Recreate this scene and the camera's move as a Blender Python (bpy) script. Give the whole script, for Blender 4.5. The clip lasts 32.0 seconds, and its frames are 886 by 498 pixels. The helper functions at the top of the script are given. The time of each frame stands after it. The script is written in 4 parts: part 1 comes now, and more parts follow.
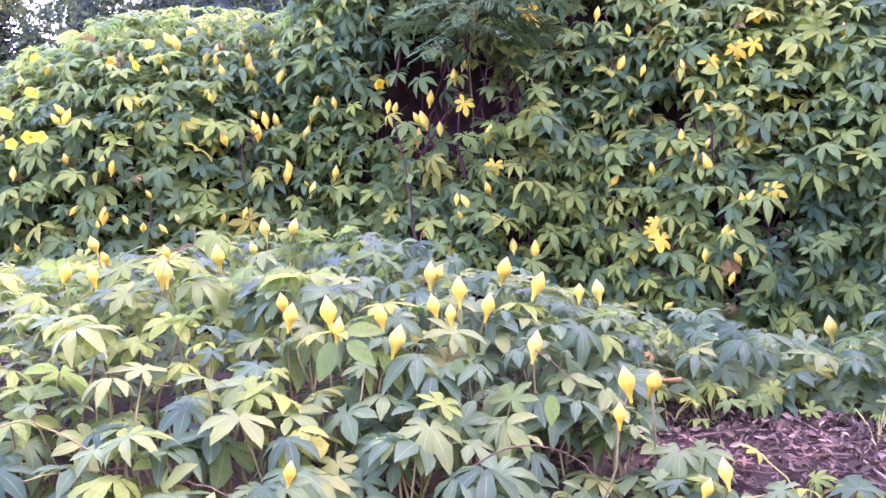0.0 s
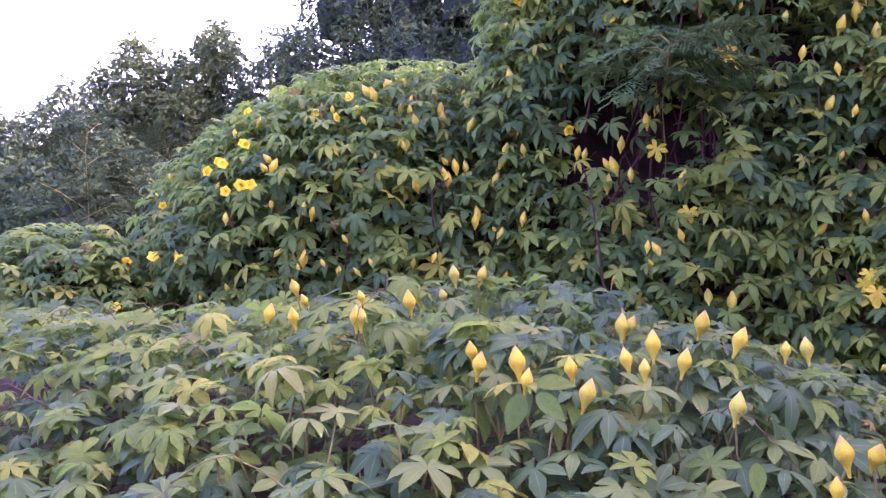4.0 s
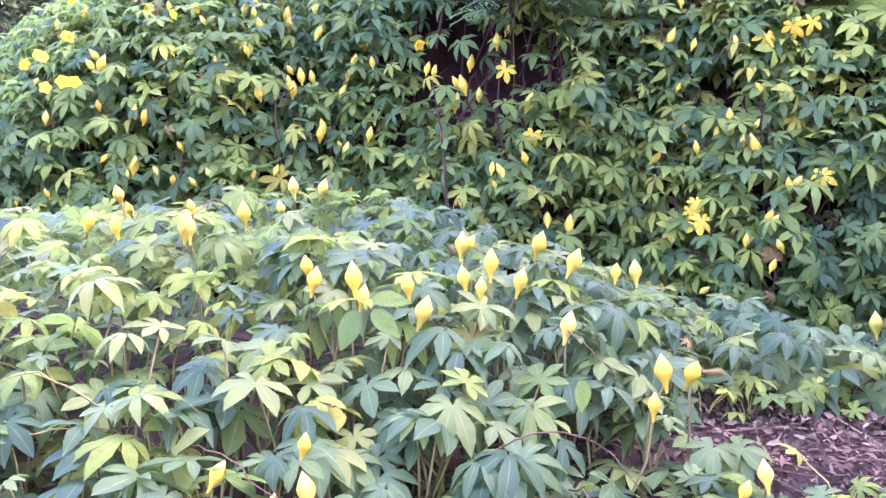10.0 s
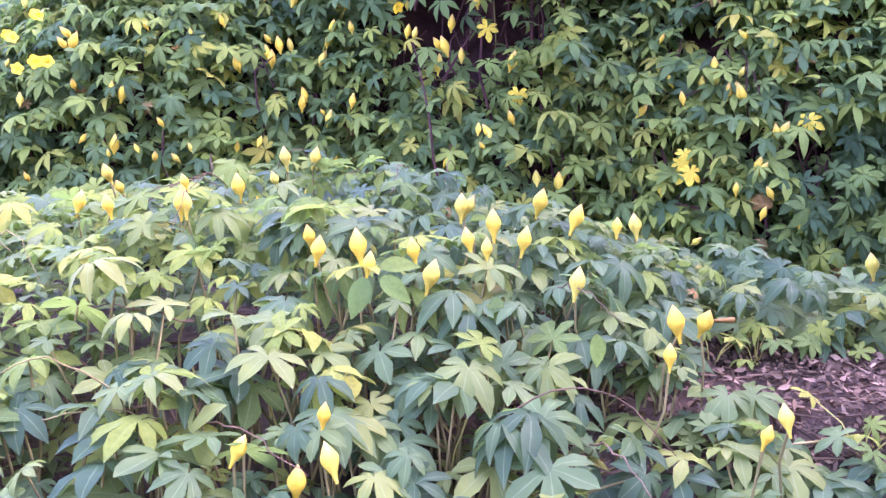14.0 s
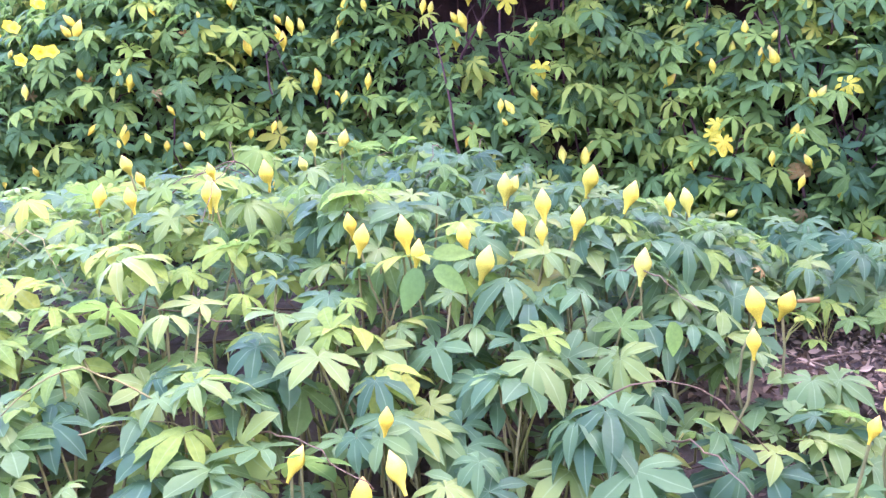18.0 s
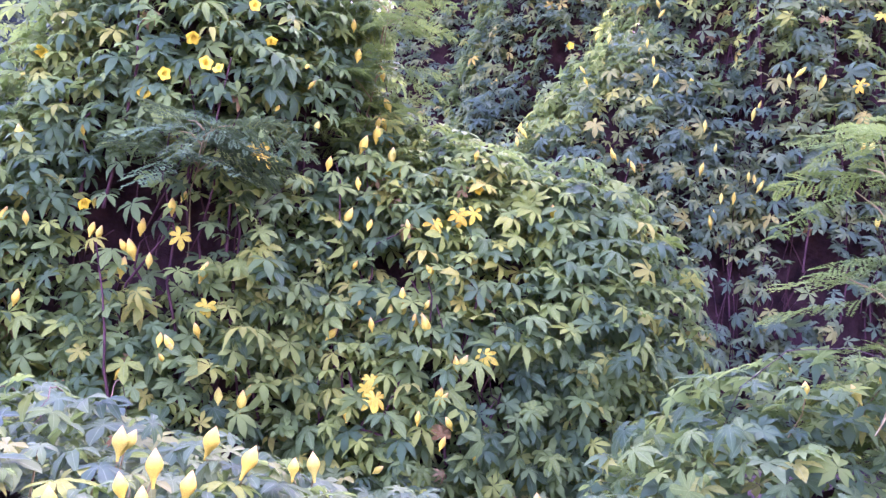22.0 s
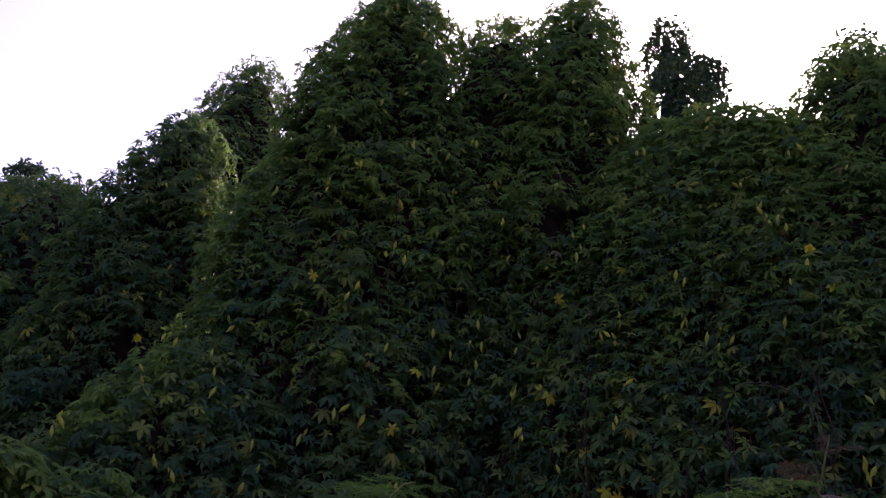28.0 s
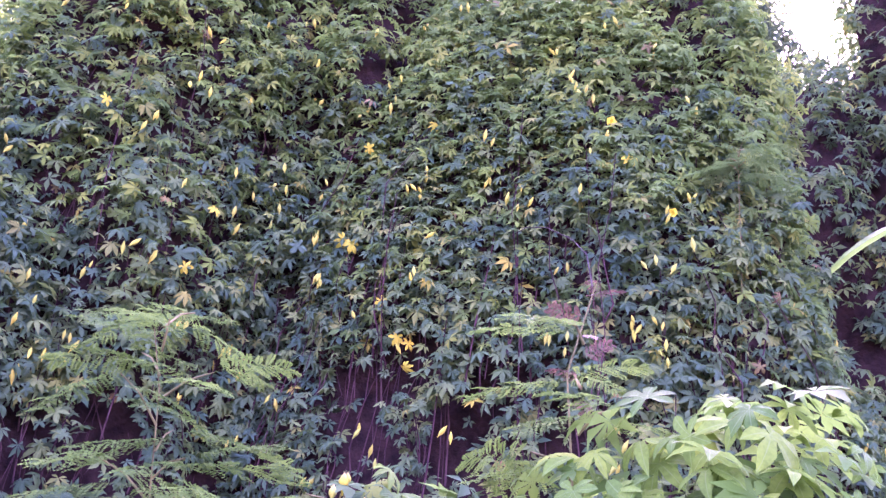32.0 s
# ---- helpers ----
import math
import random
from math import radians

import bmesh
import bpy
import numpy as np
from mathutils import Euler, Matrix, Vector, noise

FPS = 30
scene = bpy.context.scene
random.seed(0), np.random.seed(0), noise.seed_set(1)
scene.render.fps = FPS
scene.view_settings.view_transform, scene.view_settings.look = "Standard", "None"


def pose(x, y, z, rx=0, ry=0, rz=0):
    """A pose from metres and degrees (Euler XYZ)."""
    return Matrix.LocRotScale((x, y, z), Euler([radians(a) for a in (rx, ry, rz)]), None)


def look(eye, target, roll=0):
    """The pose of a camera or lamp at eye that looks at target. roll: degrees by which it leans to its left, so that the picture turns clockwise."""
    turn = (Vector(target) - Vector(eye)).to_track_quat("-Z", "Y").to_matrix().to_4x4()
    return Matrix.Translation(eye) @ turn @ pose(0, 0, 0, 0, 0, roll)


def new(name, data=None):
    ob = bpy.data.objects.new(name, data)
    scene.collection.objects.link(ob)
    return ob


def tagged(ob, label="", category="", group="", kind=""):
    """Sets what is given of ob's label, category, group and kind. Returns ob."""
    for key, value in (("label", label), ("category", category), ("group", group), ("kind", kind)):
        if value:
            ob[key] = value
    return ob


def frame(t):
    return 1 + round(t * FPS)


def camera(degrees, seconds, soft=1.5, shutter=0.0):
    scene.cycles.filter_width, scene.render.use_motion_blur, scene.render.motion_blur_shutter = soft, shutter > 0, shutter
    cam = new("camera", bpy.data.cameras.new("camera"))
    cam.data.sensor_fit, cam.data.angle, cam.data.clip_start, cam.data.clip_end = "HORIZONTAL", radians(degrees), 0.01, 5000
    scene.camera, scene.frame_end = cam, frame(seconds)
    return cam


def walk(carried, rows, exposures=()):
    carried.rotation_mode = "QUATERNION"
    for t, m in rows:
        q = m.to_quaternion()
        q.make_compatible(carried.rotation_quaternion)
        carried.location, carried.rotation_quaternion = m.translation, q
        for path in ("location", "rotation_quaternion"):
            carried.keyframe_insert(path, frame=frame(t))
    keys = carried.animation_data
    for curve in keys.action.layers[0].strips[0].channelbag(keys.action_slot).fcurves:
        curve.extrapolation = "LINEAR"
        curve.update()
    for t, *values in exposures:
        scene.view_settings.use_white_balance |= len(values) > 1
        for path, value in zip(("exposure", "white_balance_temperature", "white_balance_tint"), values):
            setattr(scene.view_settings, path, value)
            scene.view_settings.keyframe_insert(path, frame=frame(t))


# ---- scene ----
# ---------------------------------------------------------------- camera
cam = camera(54.9, 32.0, soft=1.4, shutter=0.0)
PATH = [
    (0, (-0.007, -0.038, 1.386), (0.225, 1.942, 1.226), -0.1),
    (0.5, (0.008, -0.033, 1.390), (0.141, 1.960, 1.278), -0.0),
    (1, (0.018, -0.025, 1.390), (0.104, 1.970, 1.274), -0.3),
    (1.5, (0.022, -0.014, 1.390), (0.041, 1.983, 1.297), -0.6),
    (2, (0.015, -0.012, 1.393), (-0.020, 1.987, 1.323), -0.4),
    (2.5, (-0.004, -0.009, 1.393), (-0.183, 1.981, 1.324), -0.4),
    (4.5, (-0.022, -0.013, 1.399), (-0.214, 1.977, 1.356), 0.4),
    (5, (-0.009, -0.013, 1.404), (-0.095, 1.985, 1.377), 0.5),
    (5.5, (0.002, -0.005, 1.403), (-0.019, 1.994, 1.358), -0.1),
    (6, (0.001, -0.001, 1.399), (-0.000, 1.998, 1.314), 0.2),
    (6.5, (0.016, 0.003, 1.394), (0.162, 1.995, 1.287), 1.9),
    (7, (0.024, 0.014, 1.405), (0.294, 1.995, 1.337), 0.8),
    (7.5, (0.016, 0.014, 1.415), (0.289, 1.995, 1.348), 1.4),
    (8, (0.009, 0.022, 1.406), (0.249, 2.005, 1.297), 2.3),
    (8.5, (0.008, 0.029, 1.398), (0.220, 2.013, 1.256), 2.3),
    (9, (0.006, 0.031, 1.395), (0.198, 2.014, 1.219), 2.1),
    (9.5, (0.004, 0.041, 1.389), (0.191, 2.019, 1.161), 2.7),
    (10, (-0.005, 0.047, 1.382), (0.160, 2.027, 1.145), 3.0),
    (10.5, (-0.009, 0.041, 1.383), (0.133, 2.024, 1.166), 3.1),
    (11, (-0.019, 0.041, 1.381), (0.118, 2.023, 1.159), 3.2),
    (11.5, (-0.047, 0.041, 1.376), (0.079, 2.024, 1.150), 3.0),
    (12, (-0.072, 0.034, 1.373), (0.046, 2.018, 1.152), 1.8),
    (12.5, (-0.085, 0.033, 1.373), (0.018, 2.018, 1.146), 1.5),
    (13, (-0.089, 0.027, 1.378), (0.015, 2.014, 1.177), 1.4),
    (13.5, (-0.080, 0.034, 1.386), (0.080, 2.016, 1.165), 0.5),
    (14, (-0.054, 0.068, 1.373), (0.160, 2.031, 1.057), 0.3),
    (14.5, (-0.020, 0.127, 1.359), (0.221, 2.077, 0.986), -0.3),
    (16.5, (0.046, 0.221, 1.335), (0.335, 2.150, 0.893), -0.6),
    (17, (0.004, 0.223, 1.340), (0.236, 2.164, 0.915), -0.8),
    (17.5, (-0.069, 0.209, 1.357), (0.110, 2.162, 0.964), -1.5),
    (18, (-0.131, 0.194, 1.367), (0.072, 2.151, 1.004), -1.8),
    (18.5, (-0.151, 0.168, 1.393), (0.106, 2.141, 1.191), -0.4),
    (19, (-0.156, 0.144, 1.413), (0.113, 2.126, 1.399), 1.3),
    (19.5, (-0.165, 0.119, 1.426), (0.068, 2.102, 1.543), 2.1),
    (20, (-0.172, 0.111, 1.433), (0.092, 2.084, 1.621), 3.0),
    (20.5, (-0.160, 0.106, 1.440), (0.285, 2.046, 1.637), 3.8),
    (21, (-0.115, 0.119, 1.444), (0.552, 1.997, 1.606), 4.4),
    (21.5, (-0.065, 0.137, 1.453), (0.610, 2.010, 1.650), 3.7),
    (22, (-0.008, 0.143, 1.449), (0.856, 1.937, 1.633), 5.0),
    (22.5, (-0.002, 0.157, 1.458), (1.114, 1.801, 1.689), 6.0),
    (23, (-0.019, 0.172, 1.463), (1.187, 1.740, 1.756), 6.8),
    (23.5, (-0.025, 0.154, 1.472), (1.263, 1.637, 1.849), 6.6),
    (24, (-0.034, 0.142, 1.473), (1.316, 1.550, 1.913), 6.9),
    (24.5, (-0.053, 0.123, 1.491), (1.316, 1.479, 2.026), 7.6),
    (25, (-0.064, 0.099, 1.498), (1.346, 1.359, 2.149), 8.1),
    (25.5, (-0.063, 0.089, 1.509), (1.403, 1.263, 2.197), 7.7),
    (26, (-0.070, 0.079, 1.518), (1.373, 1.229, 2.289), 7.6),
    (26.5, (-0.078, 0.066, 1.531), (1.348, 1.186, 2.374), 7.0),
    (28.5, (0.011, -0.019, 1.549), (1.406, 1.058, 2.494), 7.7),
    (29, (0.015, -0.020, 1.550), (1.409, 1.073, 2.479), 7.7),
    (29.5, (0.036, -0.017, 1.543), (1.457, 1.091, 2.411), 7.4),
    (30, (0.053, -0.018, 1.538), (1.528, 1.061, 2.350), 6.6),
    (30.5, (0.066, -0.016, 1.536), (1.578, 1.042, 2.306), 6.3),
    (31, (0.081, -0.007, 1.530), (1.609, 1.062, 2.252), 5.8),
    (31.5, (0.114, -0.007, 1.530), (1.760, 0.900, 2.214), 5.4),
    (32, (0.124, -0.014, 1.532), (1.857, 0.719, 2.211), 6.2),
]
EXPOSURES = [
    (0, 5.1, 5930, 92),
    (2.5, 4.6, 5930, 92),
    (4.5, 3.95, 5880, 90),
    (5.5, 4.146, 5830, 90),
    (6.5, 4.619, 5830, 94),
    (8, 5.009, 5880, 92),
    (9.3, 5.149, 5880, 84),
    (10, 5.174, 5730, 76),
    (11, 5.217, 5830, 86),
    (12, 5.32, 5880, 95),
    (13.3, 5.12, 5880, 88),
    (14.5, 4.97, 5730, 72),
    (16.5, 5.02, 5630, 52),
    (18, 5.18, 5680, 57),
    (19, 4.67, 5750, 75),
    (20, 4.08, 5700, 87),
    (21, 4.76, 5700, 99),
    (22, 5.19, 5720, 104),
    (23, 5.47, 5920, 108),
    (24, 5.27, 5740, 105),
    (25, 4.765, 5620, 111),
    (26, 4.44, 5560, 108),
    (28.5, 0.75, 5870, 47),
    (29.5, 1.49, 5820, 56),
    (30, 3.73, 5520, 85),
    (31, 4.88, 5620, 107),
    (32, 5.03, 5670, 109),
]
walk(cam, [(t, look(eye, target, roll)) for t, eye, target, roll in PATH], EXPOSURES)

# ---------------------------------------------------------------- light
SUN_BEARING, SUN_HEIGHT = 74.0, 31.0      # clockwise from +y, above the horizon
sb, sh = radians(SUN_BEARING), radians(SUN_HEIGHT)
sun_way = Vector((math.sin(sb) * math.cos(sh), math.cos(sb) * math.cos(sh), math.sin(sh)))
world = bpy.data.worlds.new("sky")
scene.world = world
world.use_nodes = True
wn = world.node_tree
sky = wn.nodes.new("ShaderNodeTexSky")
sky.sky_type, sky.sun_disc = "NISHITA", False
sky.sun_elevation, sky.sun_rotation = sh, sb
sky.air_density, sky.dust_density, sky.ozone_density = 1.0, 5.0, 1.0
wn.nodes["Background"].inputs["Strength"].default_value = 0.15
wn.links.new(sky.outputs[0], wn.nodes["Background"].inputs["Color"])
sun = new("sun", bpy.data.lights.new("sun", "SUN"))
sun.data.energy, sun.data.angle, sun.data.color = 1.3, radians(0.6), (1.0, 0.9, 0.74)
sun.matrix_world = look(sun_way * 60, (0, 0, 0))

# ---------------------------------------------------------------- materials


def ramp(nt, fac, stops):
    r = nt.nodes.new("ShaderNodeValToRGB")
    while len(r.color_ramp.elements) < len(stops):
        r.color_ramp.elements.new(0.5)
    for e, (at, col) in zip(r.color_ramp.elements, stops):
        e.position, e.color = at, (*col, 1)
    nt.links.new(fac, r.inputs[0])
    return r.outputs[0]


def noise_node(nt, scale, detail=3.0):
    tc = nt.nodes.new("ShaderNodeTexCoord")
    n = nt.nodes.new("ShaderNodeTexNoise")
    n.inputs["Scale"].default_value, n.inputs["Detail"].default_value = scale, detail
    nt.links.new(tc.outputs["Object"], n.inputs["Vector"])
    return n.outputs["Fac"]


def mix(nt, fac, a, b, kind="MIX"):
    m = nt.nodes.new("ShaderNodeMix")
    m.data_type, m.blend_type = "RGBA", kind
    for socket, v in ((m.inputs["Factor"], fac), (m.inputs[6], a), (m.inputs[7], b)):
        if isinstance(v, bpy.types.NodeSocket):
            nt.links.new(v, socket)
        else:
            socket.default_value = (*v, 1) if isinstance(v, tuple) else v
    return m.outputs[2]


def leaf_material(name, stops, single, rough=0.34, thin=0.32, glow=(0.24, 0.40, 0.07), blotch=9.0, sheen=0.3):
    """Leaf blade: colour varies from leaf to leaf and in blotches, with some light coming through."""
    m = bpy.data.materials.new(name)
    m.use_nodes = True
    nt = m.node_tree
    b = nt.nodes["Principled BSDF"]
    if single:
        rnd = nt.nodes.new("ShaderNodeObjectInfo").outputs["Random"]
    else:
        rnd = nt.nodes.new("ShaderNodeNewGeometry").outputs["Random Per Island"]
    col = ramp(nt, rnd, stops)
    spots = noise_node(nt, blotch, 4.0)
    shade = ramp(nt, spots, ((0.3, (0.72, 0.75, 0.68)), (0.62, (1.15, 1.12, 1.0))))
    col = mix(nt, 1.0, col, shade, "MULTIPLY")
    big = nt.nodes.new("ShaderNodeTexNoise")
    big.inputs["Scale"].default_value, big.inputs["Detail"].default_value = 0.9, 2.0
    nt.links.new(nt.nodes.new("ShaderNodeNewGeometry").outputs["Position"], big.inputs["Vector"])
    drift = ramp(nt, big.outputs["Fac"], ((0.38, (0.84, 0.88, 1.0)), (0.5, (1.0, 1.0, 1.0)), (0.64, (1.2, 1.12, 0.98))))
    col = mix(nt, 1.0, col, drift, "MULTIPLY")
    line = nt.nodes.new("ShaderNodeAttribute")
    line.attribute_name = "rib"
    vein = ramp(nt, line.outputs["Fac"], ((0.90, (0, 0, 0)), (0.985, (0.5, 0.5, 0.5))))
    col = mix(nt, vein, col, (0.20, 0.27, 0.11))
    nt.links.new(col, b.inputs["Base Color"])
    b.inputs["Roughness"].default_value = rough
    b.inputs["IOR"].default_value = 1.42
    b.inputs["Specular IOR Level"].default_value = sheen
    bump = nt.nodes.new("ShaderNodeBump")
    bump.inputs["Strength"].default_value, bump.inputs["Distance"].default_value = 0.22, 0.01
    nt.links.new(noise_node(nt, 60.0, 2.0), bump.inputs["Height"])
    nt.links.new(bump.outputs[0], b.inputs["Normal"])
    tr = nt.nodes.new("ShaderNodeBsdfTranslucent")
    nt.links.new(mix(nt, 0.6, col, glow), tr.inputs["Color"])
    ms = nt.nodes.new("ShaderNodeMixShader")
    ms.inputs[0].default_value = thin
    nt.links.new(b.outputs[0], ms.inputs[1])
    nt.links.new(tr.outputs[0], ms.inputs[2])
    nt.links.new(ms.outputs[0], nt.nodes["Material Output"].inputs[0])
    return m


def plain_material(name, dark, light, scale=6.0, rough=0.85, bump_by=0.3, bump_scale=40.0):
    m = bpy.data.materials.new(name)
    m.use_nodes = True
    nt = m.node_tree
    b = nt.nodes["Principled BSDF"]
    col = ramp(nt, noise_node(nt, scale, 5.0), ((0.3, dark), (0.7, light)))
    nt.links.new(col, b.inputs["Base Color"])
    b.inputs["Roughness"].default_value, b.inputs["Specular IOR Level"].default_value = rough, 0.12
    bump = nt.nodes.new("ShaderNodeBump")
    bump.inputs["Strength"].default_value, bump.inputs["Distance"].default_value = bump_by, 0.02
    nt.links.new(noise_node(nt, bump_scale, 4.0), bump.inputs["Height"])
    nt.links.new(bump.outputs[0], b.inputs["Normal"])
    return m


GREEN = ((0.0, (0.020, 0.052, 0.028)), (0.3, (0.037, 0.080, 0.037)), (0.6, (0.058, 0.108, 0.042)), (0.85, (0.088, 0.136, 0.042)), (0.985, (0.125, 0.160, 0.040)), (1.0, (0.17, 0.17, 0.04)))
HEDGE = ((0.0, (0.028, 0.068, 0.032)), (0.35, (0.055, 0.110, 0.040)), (0.7, (0.100, 0.165, 0.042)), (0.92, (0.155, 0.215, 0.040)), (1.0, (0.24, 0.235, 0.040)))
DEEP = ((0.0, (0.033, 0.071, 0.045)), (0.4, (0.056, 0.102, 0.056)), (0.7, (0.093, 0.139, 0.057)), (0.92, (0.143, 0.176, 0.052)), (0.985, (0.21, 0.20, 0.05)), (1.0, (0.34, 0.26, 0.04)))
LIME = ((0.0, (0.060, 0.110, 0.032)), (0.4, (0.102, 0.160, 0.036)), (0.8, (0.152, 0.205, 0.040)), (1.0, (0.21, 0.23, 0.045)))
FRESH = ((0.0, (0.052, 0.120, 0.020)), (0.4, (0.095, 0.180, 0.024)), (0.8, (0.155, 0.240, 0.028)), (1.0, (0.21, 0.28, 0.032)))
FEATHER = ((0.0, (0.056, 0.112, 0.024)), (0.6, (0.094, 0.164, 0.030)), (1.0, (0.145, 0.215, 0.036)))
FAR = ((0.0, (0.034, 0.066, 0.042)), (0.5, (0.054, 0.096, 0.054)), (0.9, (0.088, 0.130, 0.058)), (1.0, (0.13, 0.16, 0.06)))
YELLOW = ((0.0, (0.42, 0.36, 0.03)), (0.6, (0.52, 0.44, 0.045)), (1.0, (0.50, 0.34, 0.03)))
mats = {}
for key, stops, gloss, sheen, thin in (("green", GREEN, 0.46, 0.13, 0.38), ("lime", LIME, 0.52, 0.07, 0.44), ("hedge", HEDGE, 0.52, 0.08, 0.44), ("deep", DEEP, 0.52, 0.08, 0.42), ("fresh", FRESH, 0.5, 0.10, 0.40)):
    mats[key] = leaf_material(key + "_leaf", stops, False, gloss, thin=thin, sheen=sheen)
    mats[key + "_one"] = leaf_material(key + "_leaf_single", stops, True, gloss, thin=thin, sheen=sheen)
mats["feather"] = leaf_material("feathery_leaf", FEATHER, False, rough=0.6, thin=0.35, sheen=0.06)
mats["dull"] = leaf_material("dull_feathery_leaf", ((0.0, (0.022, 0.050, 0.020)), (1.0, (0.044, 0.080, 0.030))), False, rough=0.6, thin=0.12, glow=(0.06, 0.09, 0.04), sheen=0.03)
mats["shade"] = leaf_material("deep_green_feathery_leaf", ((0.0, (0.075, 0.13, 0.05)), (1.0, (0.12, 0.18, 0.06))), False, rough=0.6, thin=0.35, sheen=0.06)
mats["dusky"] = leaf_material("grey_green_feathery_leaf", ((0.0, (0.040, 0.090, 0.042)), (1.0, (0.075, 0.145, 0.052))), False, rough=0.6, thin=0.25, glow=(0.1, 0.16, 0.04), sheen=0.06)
mats["pink"] = leaf_material("young_reddish_leaf", ((0.0, (0.11, 0.072, 0.048)), (1.0, (0.17, 0.105, 0.066))), False, thin=0.3, glow=(0.24, 0.12, 0.06))
mats["far"] = leaf_material("distant_leaf", FAR, False, rough=0.8, thin=0.22, blotch=1.5, glow=(0.16, 0.22, 0.06), sheen=0.04)
mats["dark"] = leaf_material("shade_tinted_distant_leaf", ((0.0, (0.018, 0.040, 0.024)), (0.6, (0.034, 0.064, 0.034)), (1.0, (0.060, 0.090, 0.040))), False, rough=0.8, thin=0.2, blotch=1.5, glow=(0.10, 0.15, 0.05), sheen=0.03)
mats["pale"] = leaf_material("sun_tinted_distant_leaf", ((0.0, (0.042, 0.072, 0.040)), (0.6, (0.072, 0.106, 0.048)), (1.0, (0.12, 0.145, 0.055))), False, rough=0.8, thin=0.35, blotch=1.5, glow=(0.18, 0.26, 0.06), sheen=0.04)
mats["yellow_one"] = leaf_material("yellow_leaf", YELLOW, True, rough=0.5, thin=0.4, glow=(0.6, 0.45, 0.03), sheen=0.08)
mats["dry_one"] = leaf_material("withered_leaf", ((0.0, (0.090, 0.068, 0.022)), (0.5, (0.165, 0.120, 0.034)), (1.0, (0.18, 0.105, 0.028))), True, rough=0.7, thin=0.2, glow=(0.4, 0.2, 0.06))
mats["pod"] = leaf_material("pod_skin", ((0.0, (0.42, 0.32, 0.03)), (0.6, (0.46, 0.37, 0.04)), (1.0, (0.37, 0.35, 0.06))), True, rough=0.55, thin=0.15, glow=(0.6, 0.45, 0.03), blotch=30.0, sheen=0.08)
pm = mats["pod"].node_tree
pc = pm.nodes.new("ShaderNodeSeparateXYZ")
ptc = pm.nodes.new("ShaderNodeTexCoord")
pm.links.new(ptc.outputs["Object"], pc.inputs[0])
old = pm.nodes["Principled BSDF"].inputs["Base Color"].links[0].from_socket
blush = ramp(pm, pc.outputs["Z"], ((0.62, (0, 0, 0)), (1.0, (0.62, 0.62, 0.62))))
pm.links.new(mix(pm, blush, old, (0.46, 0.24, 0.12)), pm.nodes["Principled BSDF"].inputs["Base Color"])
mats["pale_pod"] = leaf_material("pale_pod_skin", ((0.0, (0.40, 0.33, 0.05)), (0.6, (0.45, 0.39, 0.05)), (1.0, (0.34, 0.35, 0.06))), True, rough=0.5, thin=0.15, glow=(0.5, 0.45, 0.06), blotch=30.0, sheen=0.08)
mats["petal"] = leaf_material("petal", ((0.0, (0.80, 0.55, 0.02)), (1.0, (0.85, 0.65, 0.03))), True, rough=0.5, thin=0.4, glow=(0.85, 0.6, 0.02))
mats["stem"] = plain_material("green_brown_stem", (0.10, 0.10, 0.03), (0.22, 0.18, 0.06), 8.0)
mats["shoot"] = plain_material("yellow_green_shoot", (0.22, 0.22, 0.05), (0.34, 0.31, 0.07), 8.0, 0.6)
mats["runner"] = plain_material("reddish_brown_runner", (0.060, 0.038, 0.018), (0.125, 0.078, 0.036), 9.0, 0.7)
mats["twig"] = plain_material("dry_vine", (0.028, 0.012, 0.011), (0.085, 0.038, 0.030), 10.0)
# Brown of dry stems, with the shade of the gaps put into it.
mats["core"] = plain_material("dry_stem_and_shade", (0.010, 0.005, 0.0045), (0.042, 0.020, 0.015), 7.0, 0.95, 1.0, 22.0)
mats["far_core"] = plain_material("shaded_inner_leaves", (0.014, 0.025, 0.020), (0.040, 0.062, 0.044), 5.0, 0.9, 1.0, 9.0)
mats["bark"] = plain_material("bark", (0.028, 0.022, 0.017), (0.085, 0.065, 0.046), 5.0)
mats["soil"] = plain_material("earth", (0.026, 0.018, 0.011), (0.070, 0.050, 0.030), 3.0, 0.95, 0.8, 30.0)
mats["litter"] = leaf_material("dry_leaf", ((0.0, (0.030, 0.019, 0.011)), (0.5, (0.070, 0.048, 0.029)), (0.9, (0.125, 0.088, 0.056)), (1.0, (0.24, 0.18, 0.125))), True, rough=0.8, thin=0.05, glow=(0.3, 0.2, 0.1))
mats["litter_many"] = leaf_material("dry_leaves", ((0.0, (0.030, 0.019, 0.011)), (0.5, (0.070, 0.048, 0.029)), (0.9, (0.125, 0.088, 0.056)), (1.0, (0.24, 0.18, 0.125))), False, rough=0.8, thin=0.05, glow=(0.3, 0.2, 0.1))

# ---------------------------------------------------------------- mesh helpers
rng = np.random.default_rng(7)


def unit(a):
    return a / np.maximum(np.linalg.norm(a, axis=-1, keepdims=True), 1e-9)


